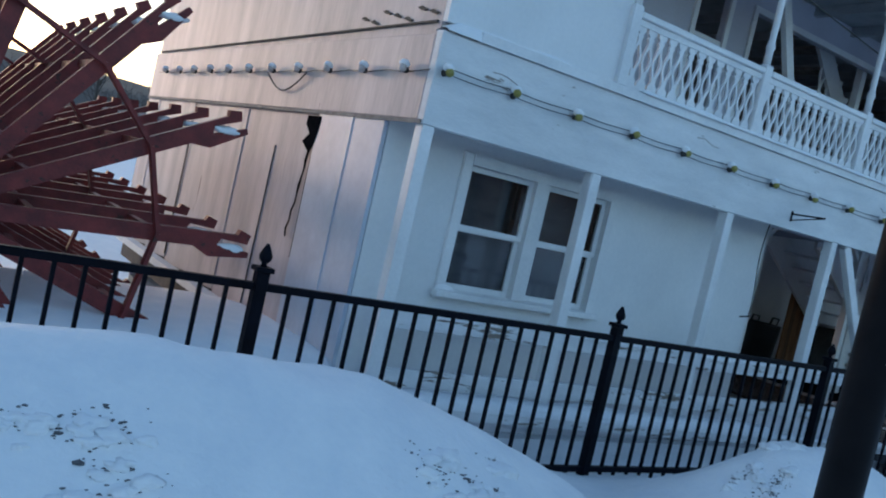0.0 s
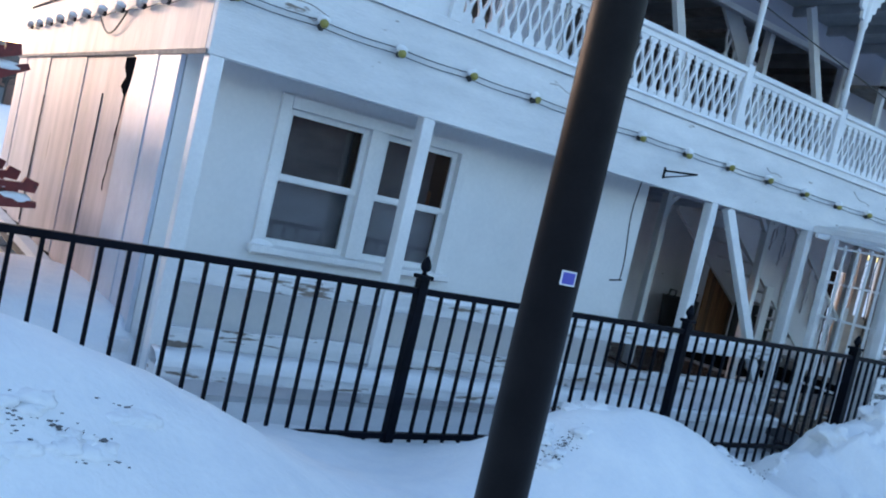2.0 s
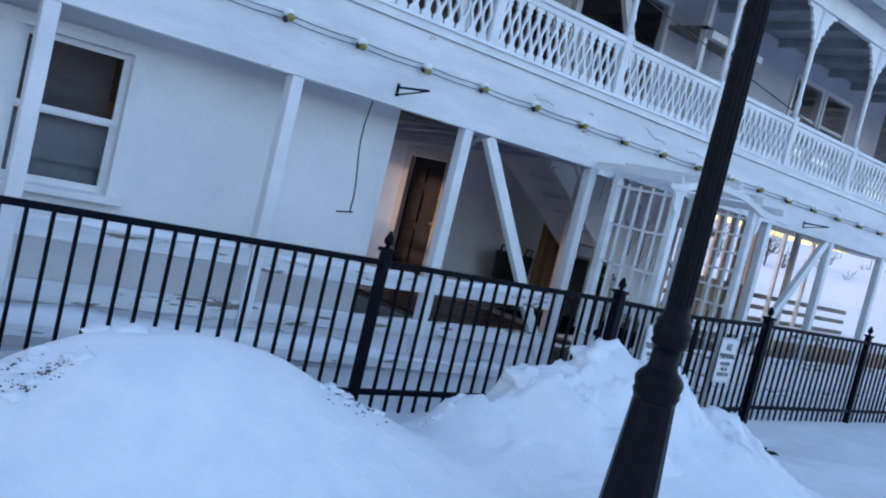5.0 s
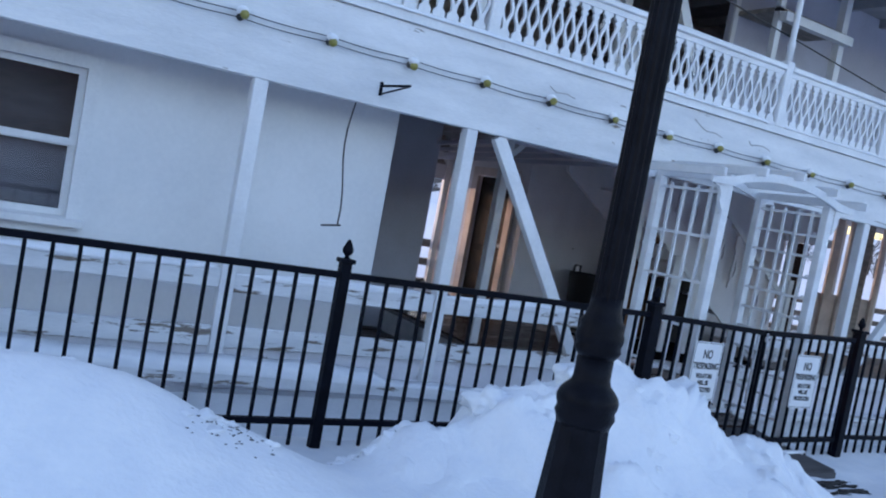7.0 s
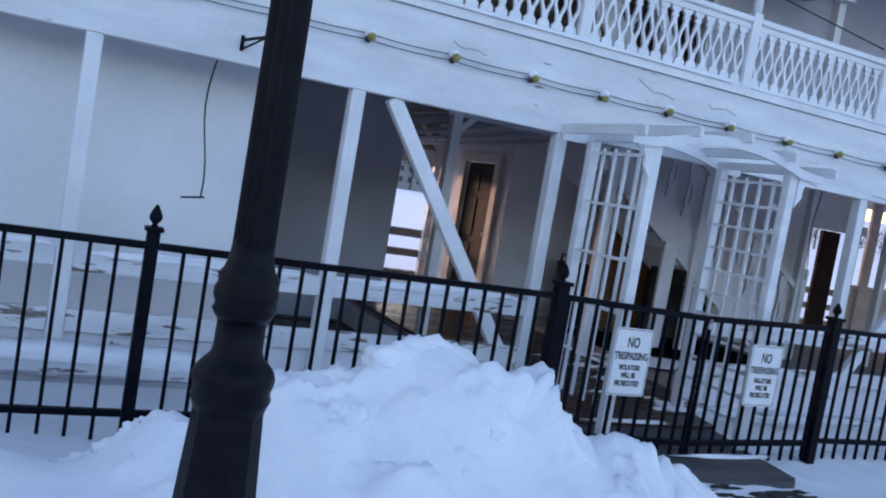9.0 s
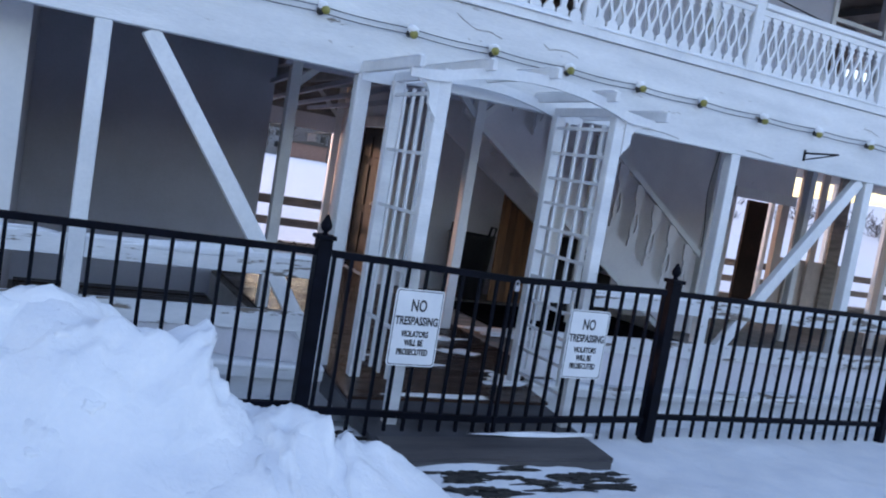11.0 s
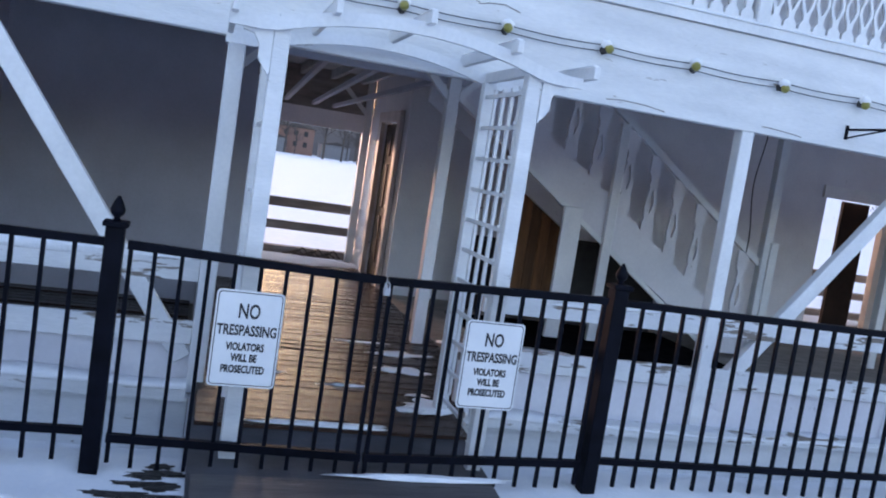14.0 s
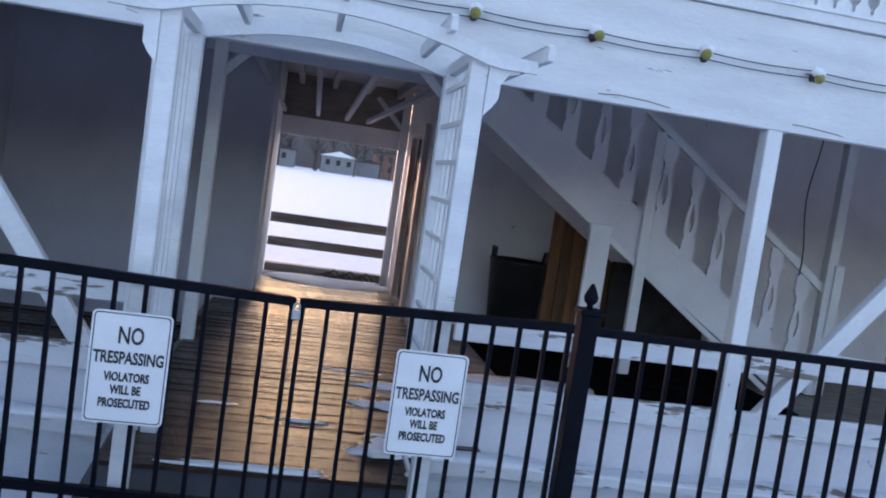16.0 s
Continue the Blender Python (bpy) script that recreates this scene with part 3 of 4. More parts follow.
def paddle_wheel():
    w = thing("paddle_wheel", (0.3, 6.0, -0.4), "rusty red steel stern paddle wheel with snow on its arms", "paddle wheel")
    hub = Vector((0.30, 0, 1.03))
    for f in range(7):
        y = 6.0 + 0.78 * f
        fr = part("wheel_frame", lathe([(0.0, -0.06), (0.3, -0.06), (0.3, 0.06), (0.0, 0.06)], (0, 0, 0), segs=16), RED, w)
        fr.location = Vector((hub.x, y, hub.z)) - Vector(w.location)
        fr.data.transform(Matrix.Translation(Vector(w.location)))
        fr.data.transform(Euler((radians(90), 0, 0)).to_matrix().to_4x4())
        arms = []
        for s in range(14):
            a = radians(2 + 360 / 14 * s)
            d = Vector((math.cos(a), 0, math.sin(a)))
            o = Vector((-d.z, 0, d.x))
            c = Vector((hub.x, y, hub.z))
            bm = bmesh.new()
            ln = 2.06
            outline = [(0.2, -0.055), (ln - 0.42, -0.055), (ln - 0.3, -0.12), (ln, -0.1), (ln, -0.06), (ln - 0.25, -0.03), (ln - 0.22, 0.02), (ln - 0.02, 0.0), (ln, 0.07), (ln - 0.08, 0.1), (ln - 0.1, 0.06), (0.2, 0.055)]
            lo = [bm.verts.new(c + d * u + o * v + Vector((0, -0.035, 0))) for u, v in outline]
            hi = [bm.verts.new(c + d * u + o * v + Vector((0, 0.035, 0))) for u, v in outline]
            bm.faces.new(lo)
            bm.faces.new(hi[::-1])
            for i in range(len(outline)):
                j = (i + 1) % len(outline)
                bm.faces.new((lo[i], hi[i], hi[j], lo[j]))
            arm = part("arm", bm, RED, w)
            if -0.5 < d.z < 0.85 and d.x > 0:
                part("snow_patch", blob(c + d * (ln - 0.13) + o * -0.045, (0.12, 0.045, 0.035), s + f, sub=2), SNOW, arm, "white snow patch", True)
            a2 = radians(2 + 360 / 14 * (s + 1))
            d2 = Vector((math.cos(a2), 0, math.sin(a2)))
            if f in (0, 3, 6):
                part("rim_bar", beam(c + d * 1.37 + Vector((0, -0.05, 0)), c + d2 * 1.37 + Vector((0, -0.05, 0)), 0.03, 0.08, up=(0, 1, 0)), RED, w)
    for s in range(14):
        a = radians(2 + 360 / 14 * s)
        for r in (0.6, 1.37):
            p = Vector((hub.x + r * math.cos(a), 6.0, hub.z + r * math.sin(a)))
            part("cross_bar", beam(p, p + Vector((0, 4.68, 0)), 0.05, 0.05), RED, w)
    part("axle", tube([(hub.x, 5.7, hub.z), (hub.x, 11.2, hub.z)], 0.12, segs=12), RED, w)
    part("lower_beam", beam((-1.9, 5.9, 0.95), (2.2, 5.9, 0.1), 0.1, 0.14), RED, w)


paddle_wheel()

# ---- boat: upper deck railing ----
def baluster_mesh():
    """A flat sawn baluster with a teardrop hole, 0.46 high."""
    prof = [(0.0, 0.05, 0), (0.04, 0.05, 0), (0.07, 0.022, 0), (0.12, 0.028, 0.0), (0.16, 0.046, 0.02), (0.2, 0.058, 0.035), (0.24, 0.054, 0.032), (0.28, 0.04, 0.018), (0.32, 0.028, 0.0), (0.36, 0.018, 0), (0.385, 0.034, 0), (0.405, 0.02, 0), (0.43, 0.046, 0), (0.46, 0.05, 0)]
    bm = bmesh.new()
    t = 0.012
    for sgn in (-1, 1):
        rows = [[bm.verts.new((sgn * u, y, z)) for u, y in ((h, -t), (w, -t), (w, t), (h, t))] for z, w, h in prof]
        for p, q in zip(rows, rows[1:]):
            for k in (0, 1, 2, 3):
                if k == 3 and p[0].co.x == 0 and q[0].co.x == 0:
                    continue
                bm.faces.new((p[k], p[(k + 1) % 4], q[(k + 1) % 4], q[k]))
    return finish(bm, WHITE, "baluster")


BALUSTER = baluster_mesh()


def railing_bay(x0, x1):
    r = thing("deck_railing", ((x0 + x1) / 2, YF + 0.02, 2.93), "white upper deck railing with sawn teardrop balusters", "railing", "upper deck railing bays")
    part("top_rail", box(x0, x1, YF - 0.02, YF + 0.08, 3.475, 3.525, bevel=0.008), WHITE, r)
    part("sub_rail", box(x0, x1, YF + 0.008, YF + 0.052, 3.425, 3.473), WHITE, r)
    part("bottom_rail", box(x0, x1, YF + 0.0, YF + 0.06, 2.934, 2.97), WHITE, r)
    n = 13
    for i in range(n):
        piece("baluster", BALUSTER, r, (x0 + (i + 0.5) * (x1 - x0) / n, YF + 0.03, 2.968))


for a, b in zip(POSTS, POSTS[1:]):
    railing_bay(a + 0.05, b - 0.05)


def upper_post(x):
    p = thing("upper_post", (x, YF + 0.03, 2.93), "white turned wooden post of the upper deck", "post", "posts of the upper deck")
    part("newel", box(x - 0.05, x + 0.05, YF - 0.015, YF + 0.085, 2.932, 3.56, bevel=0.006), WHITE, p)
    part("shaft", lathe([(0.035, 3.56), (0.035, 3.7), (0.045, 3.72), (0.03, 3.78), (0.034, 4.42), (0.05, 4.45), (0.04, 4.5), (0.04, 4.9)], (x, YF + 0.035, 0), segs=10), WHITE, p, smooth=True)
    for k in (-1, 1):
        out = [(0.04, 4.9), (0.36, 4.9), (0.35, 4.86), (0.27, 4.85), (0.25, 4.79), (0.2, 4.76), (0.2, 4.71), (0.15, 4.7), (0.14, 4.62), (0.09, 4.6), (0.085, 4.52), (0.04, 4.5)]
        part("bracket", prism([(x + k * u, v) for u, v in out], "y", YF + 0.015, YF + 0.05), WHITE, p, "sawn fretwork bracket")
    return p


up0 = upper_post(POSTS[0])
for x in POSTS[1:]:
    copy_thing(up0, pose(x, YF + 0.03, 2.93))

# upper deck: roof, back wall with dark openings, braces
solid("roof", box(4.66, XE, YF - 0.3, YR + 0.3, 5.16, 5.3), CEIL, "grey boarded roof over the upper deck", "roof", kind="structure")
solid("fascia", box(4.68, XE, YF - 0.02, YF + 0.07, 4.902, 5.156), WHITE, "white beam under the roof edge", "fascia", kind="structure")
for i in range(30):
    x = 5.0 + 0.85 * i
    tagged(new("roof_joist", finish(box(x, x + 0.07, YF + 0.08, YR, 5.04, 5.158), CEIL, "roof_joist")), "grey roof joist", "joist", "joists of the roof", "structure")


def upper_wall():
    bm = bmesh.new()
    gaps = [(5.5, 6.25), (7.2, 7.7), (8.2, 12.4), (16.0, 16.85), (17.05, 17.9)]
    x = 4.67
    for a, b in gaps:
        box(x, a, 6.7, 6.78, 2.902, 5.155, bm)
        box(a, b, 6.7, 6.78, 4.75, 5.155, bm)
        if a > 15:
            box(a, b, 6.7, 6.78, 2.902, 3.6, bm)
        x = b
    box(x, 19.3, 6.7, 6.78, 2.902, 5.155, bm)
    for a, b in gaps:
        if b - a < 1:
            solid("window_bar", box(a, b, 6.70, 6.74, 4.2, 4.25), WHITE, "white glazing bar across a dark opening", "glazing bar", "upper windows", "structure")
    solid("wall_upper_cabin", bm, SHADED_PAINT, "upper cabin wall with dark doorways, shade put in its grey", "wall", kind="structure")
    for a, b in gaps:
        f = box(a - 0.07, a, 6.67, 6.698, 2.902, 4.82)
        box(b, b + 0.07, 6.67, 6.698, 2.902, 4.82, f)
        box(a, b, 6.67, 6.698, 4.75, 4.82, f)
        solid("door_frame", f, WHITE, "white frame round a dark doorway", "door frame", "upper doorways", "structure")
    solid("wall_upper_back", box(4.67, 19.3, 9.2, 9.3, 2.902, 5.155), GREYWOOD, "dark back wall inside the upper cabin", "wall", kind="structure")
    for a, b in ((7.9, 8.9), (10.6, 11.8), (20.3, 19.4)):
        solid("brace", beam((a, 6.2, 5.02), (b, 6.2, 2.95), 0.07, 0.12), WHITE, "white diagonal brace on the upper deck", "brace", "diagonal braces")


upper_wall()
solid("deck_cable", tube([(4.7 + 0.6 * k, YF + 0.075, 4.5 - 0.062 * k) for k in range(18)], 0.007), PLASTIC, "black cable strung along the upper deck", "cable")


def upper_stairs():
    st = thing("upper_stairs", (11.5, 7.6, 2.9), "white wooden stairs rising from the upper deck", "stairs")
    part("stringer", beam((10.2, 7.2, 5.12), (12.3, 7.2, 2.95), 0.05, 0.28), WHITE, st)
    for k in range(9):
        part("tread", box(10.3 + 0.21 * k, 10.56 + 0.21 * k, 7.23, 8.1, 4.95 - 0.235 * k, 4.99 - 0.235 * k), GREYWOOD, st)
    part("newel", box(10.9, 11.0, 6.9, 7.0, 2.905, 5.03), WHITE, st)
    for k in range(8):
        b = piece("baluster", BALUSTER, st, (10.45 + 0.22 * k, 7.2, 4.3 - 0.19 * k))
        b.scale = (1.2, 1, 1.6)
    part("landing_beam", box(12.45, 13.7, 5.95, 6.05, 4.36, 4.46), WHITE, st, "white landing beam")
    part("landing_post", box(13.6, 13.7, 6.06, 6.16, 2.905, 5.03), WHITE, st)
    part("landing_post", box(12.45, 12.53, 6.06, 6.14, 2.905, 5.03), WHITE, st)
    part("landing", box(12.45, 13.7, 6.06, 6.66, 4.47, 4.52), GREYWOOD, st)


upper_stairs()

# ---- string of lamps ----
def lamp_string():
    def bulb_x(k):
        return 2.99 + 0.60 * k + 0.0026 * k * k
    wire = thing("string_wire", (XS, YF - 0.03, 2.57), "two dark wires of a lamp string along the fascia", "cable")
    for off in (0.0, 0.045):
        pts = []
        for k in range(24):
            a, b = bulb_x(k), bulb_x(k + 1)
            for j in range(5):
                u = j / 5
                pts.append((a + (b - a) * u, YF - 0.022, 2.585 - 0.003 * min(k, 12) + off * 0.9 - 0.012 * math.sin(u * math.pi)))
        part("wire", tube(pts, 0.0035, segs=5), PLASTIC, wire)
    pts = [(XS - 0.02, 4.9 + 0.3 * k, 2.585 - 0.015 * (k % 2)) for k in range(24)]
    part("wire", tube(pts, 0.005, segs=5), PLASTIC, wire)
    part("loose_wire", tube([(XS - 0.03, 6.9 + 0.1 * k, 2.56 - 0.16 * math.sin(k * math.pi / 9)) for k in range(10)], 0.008), PLASTIC, wire)

    def bulb(x, y, z, off, tone):
        b = thing("string_bulb", (x, y, z), "unlit yellow lamp bulb in a dark socket", "light bulb", "bulbs of the lamp string")
        n = Vector(off)
        part("socket", tube([Vector((x, y, z)) - n * 0.01, Vector((x, y, z)) + n * 0.045], 0.025, segs=8), PLASTIC, b)
        part("glass", blob(Vector((x, y, z)) + n * 0.065, (0.031, 0.031, 0.031), 1, rough=0.05, sub=2), tone, b, smooth=True)
        part("snow_cap", blob(Vector((x, y, z)) + n * 0.04 + Vector((0, 0, 0.035)), (0.04, 0.034, 0.028), x, sub=2), SNOW, b, smooth=True)
        return b

    b0 = bulb(bulb_x(0), YF - 0.03, 2.58, (0.25, -0.7, 0.1), BULB)
    for k in range(1, 24):
        copy_thing(b0, pose(bulb_x(k), YF - 0.03, 2.585 - 0.003 * min(k, 12), random.uniform(-20, 20), 0, random.uniform(-35, 35)))
    s0 = bulb(XS - 0.03, 5.2, 2.58, (-0.6, -0.3, 0.1), CASING)
    s0["label"] = "unlit pale lamp bulb on the stern"
    for k in range(1, 11):
        copy_thing(s0, pose(XS - 0.03, 5.2 + 0.62 * k, 2.58, random.uniform(-15, 15), 0, 0))


lamp_string()


def wall_hook(x, z):
    h = thing("sign_bracket", (x, YF, z), "small black metal hanging bracket on the fascia", "bracket", "hanging brackets")
    part("plate", box(x - 0.012, x + 0.012, YF - 0.008, YF - 0.001, z - 0.05, z + 0.05), BLACK, h)
    part("arm", beam((x, YF - 0.005, z + 0.02), (x + 0.08, YF - 0.3, z + 0.03), 0.016, 0.016), BLACK, h)
    part("stay", beam((x, YF - 0.005, z - 0.04), (x + 0.08, YF - 0.28, z + 0.025), 0.01, 0.01), BLACK, h)


wall_hook(7.14, 2.35)
wall_hook(13.9, 2.34)


def hanging_wire(x, y, z0, length, hook):
    w = thing("hanging_wire", (x, y, z0), "thin dark wire hanging from the deck above", "cable")
    part("wire", tube([(x + 0.03 * math.sin(k * 0.7), y, z0 - length * k / 12) for k in range(13)], 0.006), PLASTIC, w)
    if hook:
        part("end_clip", beam((x - 0.1, y, z0 - length - 0.02), (x + 0.05, y, z0 - length), 0.012, 0.012), BLACK, w)


hanging_wire(7.02, YF + 0.12, 2.74, 1.41, True)
hanging_wire(14.5, 6.6, 2.74, 1.44, False)

# ---- passage and open deck ----
PLANK_MESHES = []
for k in range(4):
    PLANK_MESHES.append(finish(box(-0.98, 0.98, -0.062, 0.062, -0.026, 0.0 + 0.003 * k, bevel=0.004), PLANK, "plank"))


def passage():
    bm = box(11.71, 11.79, 10.5, YR, 0.12, 2.739)
    box(11.71, 11.79, 9.56, 10.5, 2.13, 2.739, bm)
    box(11.71, 11.79, 9.305, 9.56, 0.12, 2.739, bm)
    solid("wall_passage", bm, INNER, "grey white painted wall beside the passage", "wall", kind="structure")
    d = thing("door_1", (11.7, 10.0, DECK), "dark brown six-panel door in a tan casing", "door", kind="structure")
    leaf = part("leaf", box(11.735, 11.775, 9.58, 10.48, DECK + 0.01, 2.1), DOOR, d)
    for ya, yb in ((9.66, 9.98), (10.08, 10.4)):
        for za, zb in ((0.35, 0.95), (1.05, 1.6), (1.7, 1.98)):
            part("door_panel", box(11.722, 11.737, ya, yb, za, zb, bevel=0.006), DOOR, leaf)
    part("handle", blob((11.70, 9.66, 1.1), (0.035, 0.03, 0.03), 2, rough=0.05, sub=2), STEEL, leaf, "metal knob")
    c = box(11.655, 11.707, 9.43, 9.57, DECK, 2.24)
    box(11.655, 11.707, 10.49, 10.65, DECK, 2.24, c)
    box(11.655, 11.707, 9.57, 10.49, 2.11, 2.24, c)
    part("casing", c, CASING, d, "tan painted wood casing")
    solid("wall_passage_end", box(9.93, 10.03, 9.104, 9.85, 0.12, 2.739), SHADED_PAINT, "return wall beside the passage, darkened in colour for shade", "wall", kind="structure")
    solid("jamb", box(9.91, 10.05, 9.853, YR - 0.05, 0.12, 2.739), INNER, "white painted jamb beside the far opening", "jamb", kind="structure")
    solid("wall_under_stairs", box(11.71, 17.5, 9.2, 9.3, 0.12, 2.739), INNER, "scuffed grey white wall behind the stairs", "wall", kind="structure")
    for x, y in ((9.71, 6.94), (11.45, 6.6), (15.36, 7.44), (11.64, 11.44), (18.9, 11.4), (20.6, 11.4), (22.3, 11.4), (24.0, 11.4), (25.7, 11.4), (27.4, 11.4), (17.0, 7.44), (18.8, 7.44)):
        p = thing("inner_post", (x, y, DECK), "grey white square wooden post on the deck", "post", "inner posts")
        part("shaft", box(x - 0.05, x + 0.05, y - 0.05, y + 0.05, DECK, 2.735, bevel=0.006), WHITE, p)
        if x == 9.71:
            part("round_sticker", lathe([(0.05, 0), (0.05, 0.003)], (0, 0, 0), segs=20), RED, p, "small round red and white sticker").data.transform(Matrix.Translation((0.0, -0.052, 1.78)) @ Euler((radians(90), 0, 0)).to_matrix().to_4x4() @ Matrix.Translation((x, y, DECK)).inverted() @ Matrix.Translation((x, y, DECK)))
        if x < 11.7:
            for s in ((1,) if x < 10.5 else (-1, 1)):
                part("knee_brace", beam((x, y, 2.2), (x + 0.4 * s, y, 2.6), 0.05, 0.06), WHITE, p)
    solid("header", box(10.05, 11.7, YR - 0.14, YR - 0.06, 1.96, 2.2), INNER, "grey white board above the far opening", "beam", kind="structure")
    solid("beam", box(10.05, 11.7, YR - 0.12, YR - 0.06, 2.203, 2.739), GREYWOOD, "dark weathered boards above the far opening", "beam", kind="structure")
    # beam and struts below are greyed in colour for the dim passage roof
    solid("cross_beam", box(9.6, 11.75, 6.9, 6.98, 2.38, 2.54, bevel=0.006), SHADED_PAINT, "cross beam over the passage, greyed for shade", "beam", kind="structure")
    for x, dx in ((9.95, 0.12), (10.45, 0.05), (10.9, -0.03), (11.5, -0.35)):
        solid("ceiling_strut", beam((x, 6.99, 2.44), (x + dx, YR - 0.16, 2.26), 0.05, 0.05), SHADED_PAINT, "white strut under the passage ceiling, greyed for shade", "strut", "ceiling struts", "structure")
    solid("wall_rear", box(7.55, 9.905, YR - 0.2, YR - 0.1, 0.12, 2.739), INNER, "rear deck wall", "wall", kind="structure")


passage()


def rear_rail(x0, x1):
    r = thing("rear_rail", ((x0 + x1) / 2, YR, DECK), "weathered grey rail boards across the far side", "rail", "rear rails")
    for z, h in ((0.8, 0.13), (0.49, 0.12)):
        part("board", box(x0, x1, YR - 0.03, YR + 0.01, z, z + h, bevel=0.004), GREYWOOD, r)
    part("sill", box(x0, x1, YR - 0.06, YR + 0.1, DECK + 0.001, DECK + 0.11), GREYWOOD, r)
    part("snow", blob(((x0 + x1) / 2, YR - 0.5, DECK), ((x1 - x0) * 0.49, 0.42, 0.045), 3), SNOW, r, "drifted snow on the deck", True)


rear_rail(10.06, 11.7)
rear_rail(17.0, 20.6)
rear_rail(20.62, 25.7)
rear_rail(25.72, 30.9)
solid("jamb", box(18.5, 18.66, 9.2, 9.3, 0.12, 2.04), CASING, "pale worn jamb of the rear doorway", "jamb", kind="structure")
solid("rear_panel", box(18.67, 20.5, 9.24, 9.3, 0.16, 1.2), CASING, "pale tan boarded panel standing across the rear deck", "panel", kind="structure")
for x, w in ((18.84, 0.22), (19.3, 0.14), (19.72, 0.3), (20.35, 0.12)):
    solid("upright_board", box(x, x + w, 9.18, 9.235, 0.16, 2.735, bevel=0.005), CASING if w < 0.25 else GREYWOOD, "worn tan upright board beside the rear doorway", "board", "upright boards")
solid("header", box(17.5, 18.66, 9.2, 9.3, 2.05, 2.739), INNER, "grey white board over the rear doorway", "beam", kind="structure")
solid("trim", box(17.42, 18.74, 9.16, 9.197, 2.04, 2.2), WHITE, "white trim over the rear doorway", "trim", kind="structure")
for k in range(9):
    x = 10.7 + 0.07 * k
    solid("branch", tube([(x, YR - 0.35 + 0.05 * math.sin(k * 2.0), DECK + 0.05), (x + 0.12, YR - 0.4, DECK + 0.08 + 0.04 * (k % 3)), (x + 0.22, YR - 0.35, DECK + 0.06)], 0.012), BARK, "small dark twig lying on the snowy deck", "twig", "twigs on the deck")


def stair_baluster_mesh():
    """A wide sawn stair baluster with a small teardrop hole, 0.8 high."""
    prof = [(0.0, 0.07, 0), (0.15, 0.07, 0), (0.19, 0.05, 0), (0.23, 0.062, 0), (0.28, 0.066, 0.016), (0.34, 0.062, 0.028), (0.40, 0.052, 0.022), (0.46, 0.042, 0.006), (0.5, 0.036, 0), (0.53, 0.052, 0), (0.56, 0.04, 0), (0.61, 0.044, 0), (0.65, 0.068, 0), (0.83, 0.07, 0)]
    bm = bmesh.new()
    t = 0.014
    for sgn in (-1, 1):
        rows = [[bm.verts.new((sgn * u, y, z)) for u, y in ((h, -t), (w, -t), (w, t), (h, t))] for z, w, h in prof]
        for p, q in zip(rows, rows[1:]):
            for k in (0, 1, 2, 3):
                if k == 3 and p[0].co.x == 0 and q[0].co.x == 0:
                    continue
                bm.faces.new((p[k], p[(k + 1) % 4], q[(k + 1) % 4], q[k]))
    return finish(bm, INNER, "stair_baluster")


STAIR_BALUSTER = stair_baluster_mesh()


def stairs():
    s = thing("staircase", (13.6, 7.5, DECK), "white painted wooden stairs with sawn balusters", "stairs")
    slope = -0.695

    def line(x):
        return 2.42 + slope * (x - 12.3)
    for y in (7.43, 8.35):
        part("stringer", prism([(11.7, line(11.7)), (15.5, line(15.5)), (15.5, 0.16), (15.0, 0.16), (11.7, line(11.7) - 0.52)], "y", y, y + 0.05), INNER, s)
    part("stringer_trim", beam((11.75, 7.415, line(11.75) - 0.48), (14.9, 7.415, line(14.9) - 0.46), 0.03, 0.05), WHITE, s)
    for k in range(10):
        z = 2.2 - 0.21 * k
        x = 12.3 + 0.302 * k
        part("tread", box(x, x + 0.34, 7.485, 8.345, z - 0.03, z), INNER, s)
    part("handrail", beam((13.0, 7.45, line(13.0) + 0.84), (15.4, 7.45, line(15.4) + 0.84), 0.05, 0.07), WHITE, s)
    part("newel", box(13.43, 13.53, 7.37, 7.425, 0.16, 2.36, bevel=0.006), WHITE, s)
    part("newel", box(15.38, 15.48, 7.37, 7.425, 0.16, 1.4, bevel=0.006), WHITE, s)
    part("newel", box(12.96, 13.16, 7.36, 7.41, 0.16, line(13.06) - 0.42, bevel=0.006), WHITE, s)
    for k in range(10):
        x = 12.36 + 0.3 * k + (0.06 if k > 3 else 0)
        if x > 15.3:
            continue
        piece("baluster", STAIR_BALUSTER, s, (x, 7.45, line(x) - 0.02))
    # added dark panel in place of the deep shade under the flight
    solid("understair_dark", box(13.55, 14.6, 8.2, 8.25, 0.16, 1.1), DARK, "dark panel standing in for the gloom under the stairs", "wall", kind="structure")


stairs()
# added black sheet: the darkness below the stairs drawn as a surface
solid("deck_darkness", prism([(12.2, 6.25), (14.2, 6.25), (14.75, 6.6), (14.75, 8.3), (12.2, 8.3)], "z", 0.124, 0.145), VOID, "black sheet standing in for the unlit deck beside the stairs", "deck cover", kind="structure")
for k in range(7):
    solid("panel_board", box(12.95 + 0.12 * k, 13.065 + 0.12 * k, 8.44, 8.47, 0.16, 1.72, bevel=0.004), BROWN, "warm brown vertical board under the stairs", "board", "brown boards")


